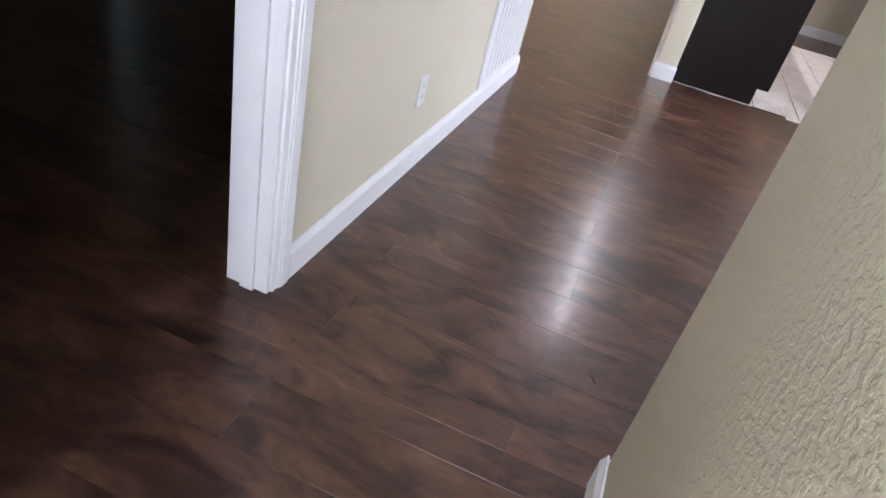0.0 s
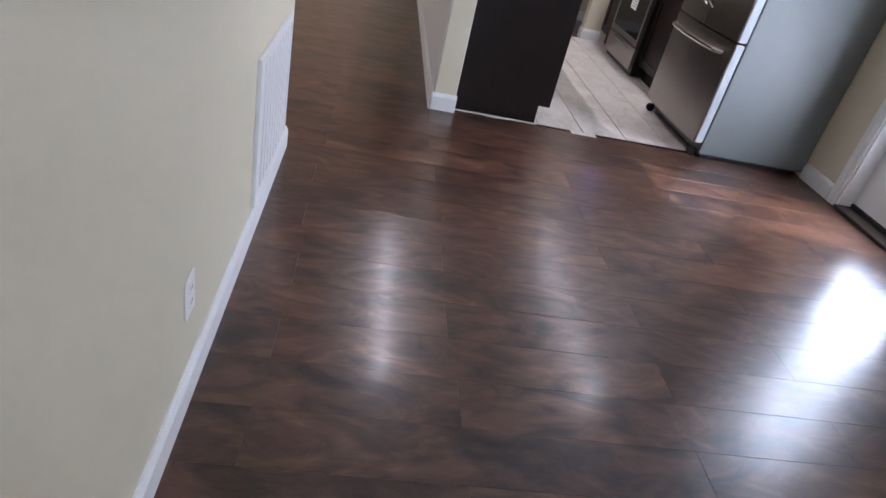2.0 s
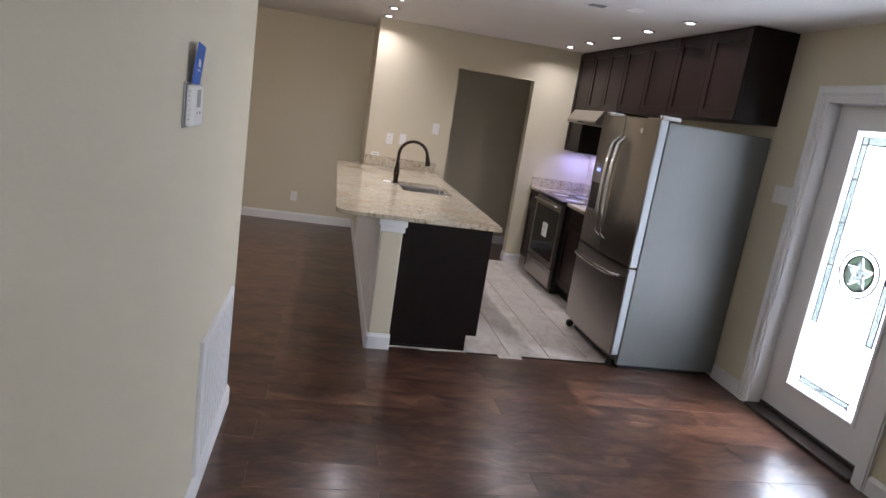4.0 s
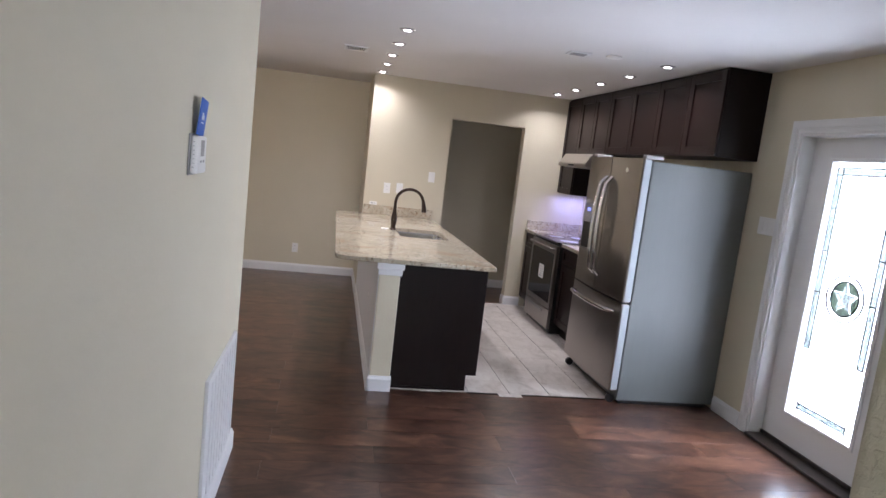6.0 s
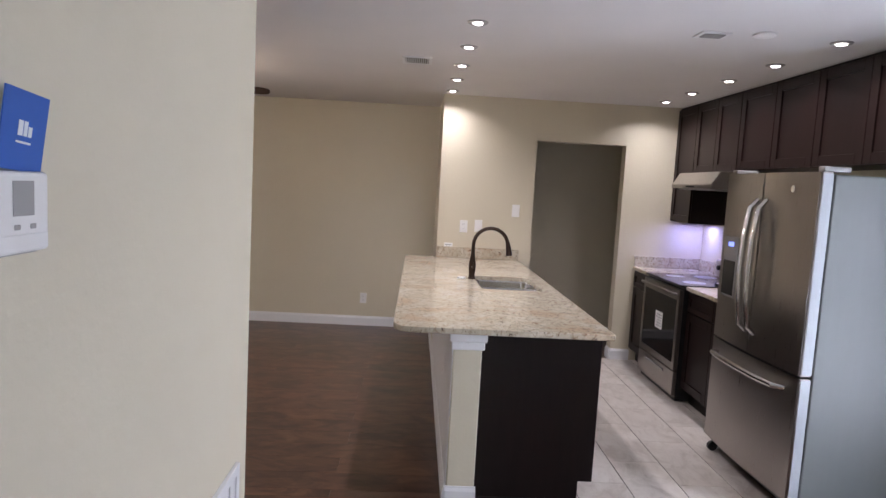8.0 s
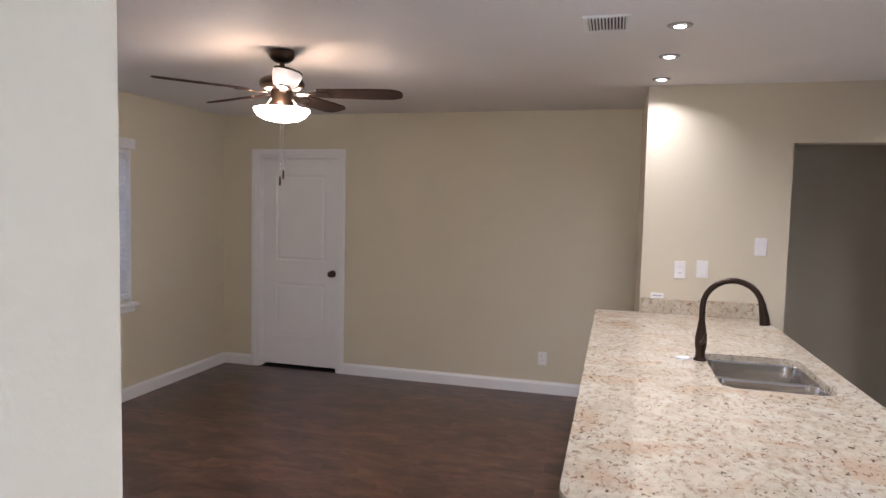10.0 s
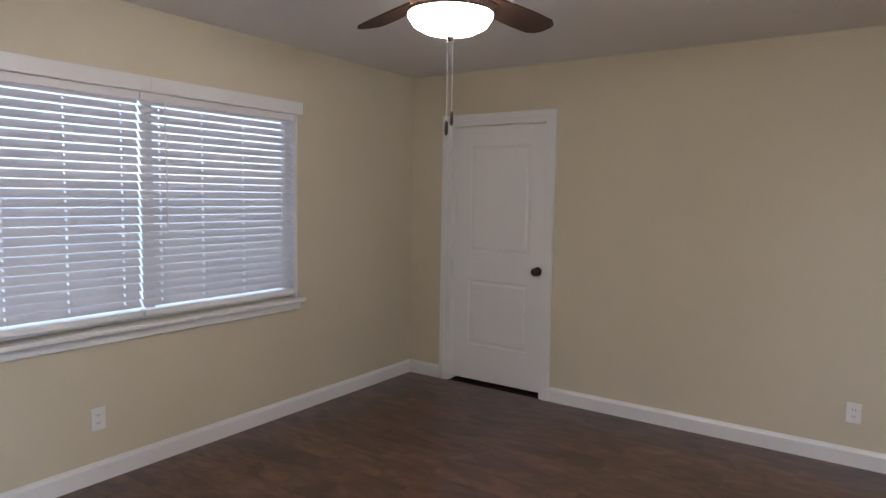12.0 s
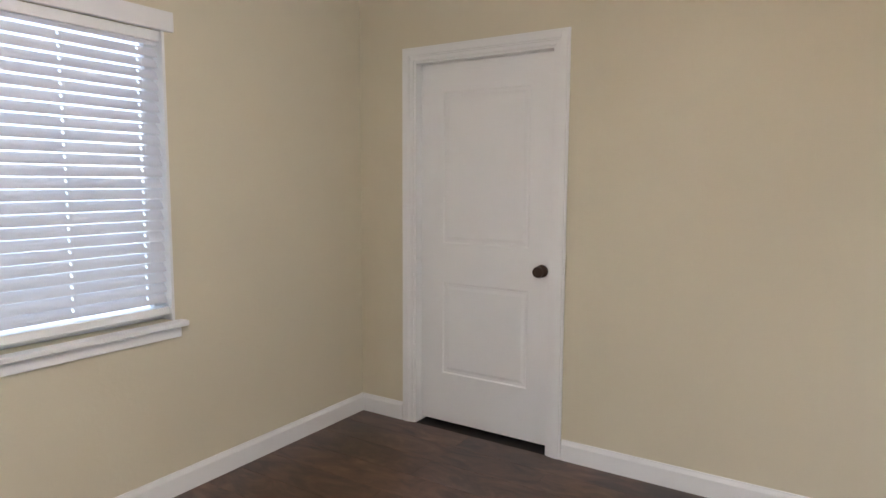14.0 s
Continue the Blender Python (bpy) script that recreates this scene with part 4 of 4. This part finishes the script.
def stove():
    y0, y1, x0 = 6.615, 7.370, 2.190
    st = thing("range_stove", (2.56, 7.08, 0), "stainless electric range with black glass top", "stove")
    part("body", one(x0 + 0.035, XE - 0.03, y0, y1, 0.012, 0.905), BLACK, st, "black side panels")
    part("cooktop", one(x0 + 0.005, XE - 0.08, y0 - 0.002, y1 + 0.002, 0.906, 0.922, 0.004), BLACKGL, st, "black glass cooktop")
    for bx, by, r in ((2.38, 6.80, 0.09), (2.38, 7.18, 0.075), (2.64, 6.80, 0.075), (2.64, 7.18, 0.095)):
        part("burner_ring", lathe(bmesh.new(), [(r, 0.9222), (r, 0.9228), (r - 0.004, 0.923)], (bx, by, 0), steps=32), GREY, st, "faint burner ring")
    part("backguard", one(XE - 0.075, XE - 0.005, y0, y1, 0.906, 1.07, 0.01), STEEL, st, "stainless control panel")
    for ky in (6.69, 6.77, 7.21, 7.29):
        part("knob", lathe(bmesh.new(), [(0.022, -0.001), (0.020, -0.02), (0.012, -0.026)], (XE - 0.075, ky, 1.00), "X"), BLACK, st, "", True)
    d = part("oven_door", boxes([(x0, x0 + 0.034, y0, y1, 0.255, 0.305), (x0, x0 + 0.034, y0, y1, 0.800, 0.880), (x0, x0 + 0.034, y0, y0 + 0.04, 0.305, 0.800), (x0, x0 + 0.034, y1 - 0.04, y1, 0.305, 0.800)]), STEEL, st, "stainless oven door")
    part("oven_window", one(x0 + 0.003, x0 + 0.03, y0 + 0.04, y1 - 0.04, 0.305, 0.800), BLACKGL, d, "black oven glass")
    part("sticker", one(x0 + 0.0015, x0 + 0.0028, 6.91, 7.06, 0.505, 0.645), PAPER, d, "white paper energy label")
    for k in range(5):
        part("print_line", one(x0 + 0.0008, x0 + 0.0014, 6.925, 7.045 - 0.02 * (k % 3), 0.525 + 0.023 * k, 0.530 + 0.023 * k), INK, d)
    hb = bmesh.new()
    tube(hb, [(x0 - 0.001, y0 + 0.05, 0.845), (x0 - 0.04, y0 + 0.055, 0.85), (x0 - 0.045, y0 + 0.09, 0.85), (x0 - 0.045, y1 - 0.09, 0.85), (x0 - 0.04, y1 - 0.055, 0.85), (x0 - 0.001, y1 - 0.05, 0.845)], 0.011, 10)
    part("handle", hb, STEEL, d, "stainless bar handle", True)
    dr = part("drawer", one(x0, x0 + 0.034, y0, y1, 0.055, 0.245, 0.004), STEEL, st, "stainless storage drawer")
    part("grip", one(x0 - 0.012, x0 - 0.0005, y0 + 0.18, y1 - 0.18, 0.195, 0.215, 0.004), GREY, dr)
    for ky in (y0 + 0.06, y1 - 0.06):
        part("foot", lathe(bmesh.new(), [(0.018, 0.0), (0.018, 0.013)], (x0 + 0.08, ky, 0), steps=12), BLACK, st)
    return st


stove()


def refrigerator():
    y0, y1 = 4.842, 5.752
    xf, xb = 2.125, 2.882
    fr = thing("refrigerator", (2.45, 5.3, 0), "stainless french-door refrigerator with bottom freezer", "refrigerator")
    part("case", one(xf, xb, y0, y1, 0.03, 1.735, 0.008), SIDE, fr, "grey painted side panels")
    part("plinth", one(xf + 0.03, xb - 0.05, y0 + 0.02, y1 - 0.02, 0.003, 0.029), BLACK, fr)
    ym = (y0 + y1) / 2

    def bowed(a0, a1, z0, z1, name, label=""):
        """A door with a softly bowed front."""
        bm = bmesh.new()
        n = 12
        out = []
        for k in range(n + 1):
            f = k / n
            yy = a0 + (a1 - a0) * f
            g = (yy - ym) / ((y1 - y0) / 2)
            out.append((2.058 - 0.022 * (1 - g * g), yy))
        outline = [(xf - 0.006, a0), (xf - 0.006, a1)] + out[::-1]
        prism(bm, outline, z0, z1)
        bmesh.ops.bevel(bm, geom=[e for e in bm.edges if e.calc_length() > 0.3], offset=0.006, segments=2, affect="EDGES")
        bmesh.ops.recalc_face_normals(bm, faces=bm.faces[:])
        return part(name, bm, STEEL, fr, label, True)
    d1 = bowed(y0, ym - 0.003, 0.745, 1.745, "door", "stainless upper door")
    d2 = bowed(ym + 0.003, y1, 0.745, 1.745, "door", "stainless upper door with dispenser")
    dz = bowed(y0, y1, 0.105, 0.733, "freezer_drawer", "stainless freezer drawer")
    for d, hy in ((d1, ym - 0.045), (d2, ym + 0.045)):
        bm = bmesh.new()
        tube(bm, [(2.036, hy, 0.86), (1.995, hy, 0.90), (1.978, hy, 1.05), (1.972, hy, 1.22), (1.978, hy, 1.40), (1.995, hy, 1.55), (2.036, hy, 1.60)], [0.012, 0.016, 0.018, 0.018, 0.018, 0.016, 0.012], 10)
        part("handle", bm, BAR, d, "curved stainless handle", True)
    bm = bmesh.new()
    tube(bm, [(2.05, y0 + 0.10, 0.655), (2.0, y0 + 0.13, 0.66), (1.985, y0 + 0.25, 0.66), (1.978, ym, 0.66), (1.985, y1 - 0.25, 0.66), (2.0, y1 - 0.13, 0.66), (2.05, y1 - 0.10, 0.655)], [0.012, 0.016, 0.018, 0.018, 0.018, 0.016, 0.012], 10)
    part("handle", bm, BAR, dz, "curved stainless handle", True)
    part("dispenser", one(2.034, 2.046, 5.51, 5.67, 1.01, 1.375, 0.008), GREY, d2, "grey water dispenser")
    part("dispenser_recess", one(2.030, 2.0335, 5.525, 5.655, 1.025, 1.23, 0.004), BLACK, d2, "dark dispenser well")
    part("display", one(2.030, 2.0335, 5.560, 5.615, 1.315, 1.340), DISPLAY, d2, "lit blue display")
    part("badge", lathe(bmesh.new(), [(0.018, 0.0), (0.018, -0.003)], (2.040, 5.03, 1.66), "X"), CHROME, d1, "small round badge")
    for a0, a1 in ((y0 + 0.01, y0 + 0.06), (y1 - 0.06, y1 - 0.01)):
        part("hinge_cover", one(2.075, 2.21, a0, a1, 1.7455, 1.772, 0.006), GREY, fr, "grey hinge cover")
    # Thin strips on the silver edges, with the entry door's reflection painted in.
    part("door_edge", one(xf - 0.056, xf - 0.008, y0 - 0.0025, y0 - 0.0005, 0.752, 1.738), EDGE, d1, "silver door edge with the daylight glint in its colour")
    part("door_edge", one(xf - 0.056, xf - 0.008, y0 - 0.0025, y0 - 0.0005, 0.112, 0.726), EDGE, dz, "silver drawer edge with the daylight glint in its colour")
    for ky in (y0 + 0.05, y1 - 0.045):
        part("roller", lathe(bmesh.new(), [(0.026, -0.016), (0.030, -0.012), (0.030, 0.012), (0.026, 0.016)], (xf - 0.028, ky, 0.0305), "Y", 16), BLACK, fr, "black front roller", True)
    return fr


refrigerator()

# ---- plates, thermostat and grille ----


def plate(name, axis, wall, out, a, z, kind, w=0.072, h=0.115, label="white duplex outlet plate on the wall", gangs=1):
    ob = thing(name, (wall, a, z) if axis == "y" else (a, wall, z), label, "outlet" if "outlet" in name else "switch")

    def put(nm, p0, p1, c0, c1, d0, d1, mat, parent, bev=0.0015):
        u0, u1 = sorted((wall + out * d0, wall + out * d1))
        bm = one(u0, u1, p0, p1, c0, c1, bev, 1) if axis == "y" else one(p0, p1, u0, u1, c0, c1, bev, 1)
        return part(nm, bm, mat, parent)
    cover = put("cover", a - w / 2, a + w / 2, z - h / 2, z + h / 2, 0.0005, 0.0065, PLATE, ob, 0.002)
    for g in range(gangs):
        c = a + (g - (gangs - 1) / 2) * 0.046
        if kind == "outlet":
            for dz in (-0.02, 0.02):
                put("socket", c - 0.017, c + 0.017, z + dz - 0.014, z + dz + 0.014, 0.0068, 0.0085, PLATE, ob)
                for dy in (-0.006, 0.006):
                    # Dark bars on the face paint the shade of the socket holes.
                    put("slot", c + dy - 0.0012, c + dy + 0.0012, z + dz - 0.004, z + dz + 0.006, 0.0086, 0.009, SHADE, cover, 0)
        elif kind == "rocker":
            put("rocker", c - 0.016, c + 0.016, z - 0.033, z + 0.033, 0.0068, 0.0095, PLATE, ob)
        else:
            put("toggle", c - 0.005, c + 0.005, z - 0.012, z + 0.012, 0.0068, 0.016, PLATE, ob)
    return ob


plate("wall_outlet", "y", HX, 1, 2.377, 0.322, "outlet")
plate("wall_outlet", "x", YF, -1, -0.392, 0.305, "outlet")
plate("wall_outlet", "y", XW, 1, 6.238, 0.325, "outlet")
plate("wall_outlet", "y", PX0, -1, 5.62, 0.50, "outlet", label="white outlet plate on the half wall")
plate("wall_outlet", "x", YK, -1, 0.594, 1.212, "outlet", label="white outlet plate above the granite upstand")
plate("wall_outlet", "x", YK, -1, 0.733, 1.222, "rocker", label="white switch plate above the granite upstand")
plate("light_switch", "x", YK, -1, 1.077, 1.382, "rocker", label="white rocker switch beside the kitchen opening")
plate("light_switch", "y", XE, -1, 4.608, 1.388, "rocker", 0.165, 0.118, "white three-gang switch plate beside the entry door", 3)
plate("light_switch", "x", 1.29, 1, 0.66, 1.25, "rocker", label="white switch plate on the dining wall")
tg = thing("paper_tag", (0.46, YK - 0.011, 1.015), "small white printed card on the granite upstand", "card")
part("card", one(0.418, 0.50, YK - 0.012, YK - 0.009, 1.0155, 1.052), PAPER, tg)
part("print_line", one(0.43, 0.488, YK - 0.0128, YK - 0.0122, 1.030, 1.036), INK, tg)

th = thing("thermostat", (HX, 2.72, 1.46), "white wall thermostat with a small screen", "thermostat")
part("base_plate", one(HX + 0.0005, HX + 0.006, 2.660, 2.798, 1.455, 1.573, 0.003), GREY, th, "grey back plate")
tb = part("housing", one(HX + 0.0062, HX + 0.025, 2.668, 2.792, 1.460, 1.568, 0.006), PLATE, th)
part("screen", one(HX + 0.0252, HX + 0.0260, 2.710, 2.755, 1.510, 1.556), GREY, tb, "grey lcd screen")
for k in range(2):
    part("button", one(HX + 0.0252, HX + 0.0270, 2.712 + 0.034 * k, 2.724 + 0.034 * k, 1.492, 1.499, 0.001), GREY, tb)
part("flap", one(HX + 0.0252, HX + 0.0266, 2.678, 2.786, 1.464, 1.486, 0.001), PLATE, tb, "white hinged lower flap")
# Grey bars on the side paint the shade of the vent slots.
for k in range(7):
    part("vent_slot", one(HX + 0.013, HX + 0.017, 2.6672, 2.6678, 1.478 + 0.012 * k, 1.480 + 0.012 * k), GREY, tb, "thin grey bar painting the shade of a vent slot")
card = bmesh.new()
box(card, -0.0012, 0.0012, -0.048, 0.048, 0.0, 0.105)
lean = pose(HX + 0.013, 2.742, 1.5685, -5, 5, 0)
bmesh.ops.transform(card, matrix=lean, verts=card.verts[:])
bc = thing("blue_card", (HX + 0.013, 2.742, 1.5685), "blue folded card tucked behind the thermostat", "card")
part("sheet", card, BLUE, bc)
for a0, a1, c0, c1 in ((-0.014, -0.004, 0.046, 0.066), (-0.002, 0.006, 0.046, 0.066), (0.008, 0.016, 0.046, 0.060), (-0.016, 0.016, 0.036, 0.039)):
    bm = box(bmesh.new(), 0.0013, 0.0018, a0, a1, c0, c1)
    bmesh.ops.transform(bm, matrix=lean, verts=bm.verts[:])
    part("print_mark", bm, PAPER, bc, "small white print")


def return_grille(y0, y1, z0, z1):
    g = thing("return_air_grille", (HX, (y0 + y1) / 2, z0), "white louvred return air grille low on the wall", "vent")
    x = HX + 0.0005
    w = 0.032
    part("frame", boxes([(x, x + 0.014, y0, y0 + w, z0, z1), (x, x + 0.014, y1 - w, y1, z0, z1), (x, x + 0.014, y0 + w, y1 - w, z0, z0 + w), (x, x + 0.014, y0 + w, y1 - w, z1 - w, z1)], 0.002), TRIM, g)
    part("backing", one(x, x + 0.002, y0 + w, y1 - w, z0 + w, z1 - w), GREY, g, "grey filter behind the louvres")
    n = 9
    bm = one(0.002, 0.012, -0.026, 0.026, z0 + w, z1 - w, 0.001, 1)
    bmesh.ops.translate(bm, vec=(0, 0, -z0), verts=bm.verts[:])
    me = mesh_of("louvre", bm, TRIM)
    for k in range(n):
        ob = new("louvre", me)
        ob.parent = g
        ob.location = (0, y0 + w + (k + 0.5) * (y1 - y0 - 2 * w) / n - (y0 + y1) / 2, 0)
    return g


return_grille(3.165, 3.865, 0.118, 0.662)

# ---- floors, piece by piece ----
structure("floor", one(XW - T, XE + T, -1.32, YF + T, -0.12, -0.009), SUB, "dark hand-scraped wood laminate floor")
floor_ob = bpy.data.objects["floor"]
PW, PL, PROW = 0.191, 1.285, 1.770
cache = {}


def plank_mesh(name, w, h, mat, gap, cham, depth, end=None):
    key = (name, round(w, 3), round(h, 3))
    if key not in cache:
        bm = bmesh.new()
        a, b = w / 2 - gap, h / 2 - (gap if end is None else end)
        lo = [bm.verts.new((sx * a, sy * b, -depth)) for sx, sy in ((-1, -1), (1, -1), (1, 1), (-1, 1))]
        md = [bm.verts.new((sx * a, sy * b, -cham)) for sx, sy in ((-1, -1), (1, -1), (1, 1), (-1, 1))]
        hi = [bm.verts.new((sx * (a - cham), sy * (b - cham), 0)) for sx, sy in ((-1, -1), (1, -1), (1, 1), (-1, 1))]
        for u, v in ((lo, md), (md, hi)):
            for k in range(4):
                bm.faces.new((u[k], u[(k + 1) % 4], v[(k + 1) % 4], v[k]))
        bm.faces.new(hi)
        cache[key] = mesh_of(name, bm, mat)
    return cache[key]


def lay_planks(x0, x1, y0, y1):
    row = math.floor((y0 - PROW) / PW)
    while PROW + row * PW < y1 - 1e-4:
        a, b = max(y0, PROW + row * PW), min(y1, PROW + (row + 1) * PW)
        off = (-0.21 if row % 2 == 0 else 0.345) + 0.012 * math.sin(row * 2.3)
        col = math.floor((x0 - off) / PL)
        while off + col * PL < x1 - 1e-4:
            c, d = max(x0, off + col * PL), min(x1, off + (col + 1) * PL)
            if d - c > 0.01 and b - a > 0.01:
                ob = new("plank", plank_mesh("plank", d - c, b - a, FLOOR, 0.00025, 0.0006, 0.008))
                ob.parent = floor_ob
                ob.location = ((c + d) / 2, (a + b) / 2, 0)
            col += 1
        row += 1


TY = 4.935
lay_planks(XW, XE, 1.29, TY)
lay_planks(-3.08, HR, -1.2, 1.29)
lay_planks(XW, 0.40, TY, YF)
lay_planks(0.40, XE, YK + 0.02, YF)

grout = structure("floor_kitchen", one(0.42, XE - 0.001, TY + 0.001, YK + 0.019, -0.0085, -0.003), GROUT, "pale stone-look kitchen floor tile", "floor")
TWD, TLN = 0.3035, 0.61
for k in range(-4, 6):
    x, x1 = max(0.42, 1.371 + k * TWD), min(1.371 + (k + 1) * TWD, XE - 0.001)
    if x1 - x < 0.02:
        continue
    y = 5.20 - TLN + (0.0 if k % 2 else 0.29)
    while y > TY:
        y -= TLN
    while y < YK + 0.015:
        a, b = max(y, TY + 0.003), min(y + TLN, YK + 0.018)
        if b - a > 0.02:
            ob = new("tile", plank_mesh("tile", x1 - x, b - a, TILE, 0.0026, 0.001, 0.006, 0.0008))
            ob.parent = grout
            ob.location = ((x + x1) / 2, (a + b) / 2, 0.0005)
        y += TLN
for x0, x1 in ((1.05, 1.275), (1.452, 2.12)):
    structure("trim_transition", one(x0, x1, TY - 0.020, TY + 0.004, 0.0006, 0.004, 0.0015), ESP, "dark wood strip between plank and tile", "trim")
for x0, x1, y0, y1 in ((1.279, 1.448, TY - 0.052, TY + 0.001), (0.72, 0.865, TY - 0.012, TY + 0.012)):
    pt = new("tile", mesh_of("tile", one(x0, x1, y0, y1, 0.0004, 0.0028, 0.0008, 1), TILE))
    pt.parent = grout
deb = tagged(new("floor_debris", mesh_of("floor_debris", tube(bmesh.new(), [(0.478, 1.652, 0.0015), (0.484, 1.645, 0.002), (0.487, 1.634, 0.0025), (0.493, 1.628, 0.0015)], 0.0014, 5), SUB)), "tiny dark curled scrap lying on the planks", "debris")
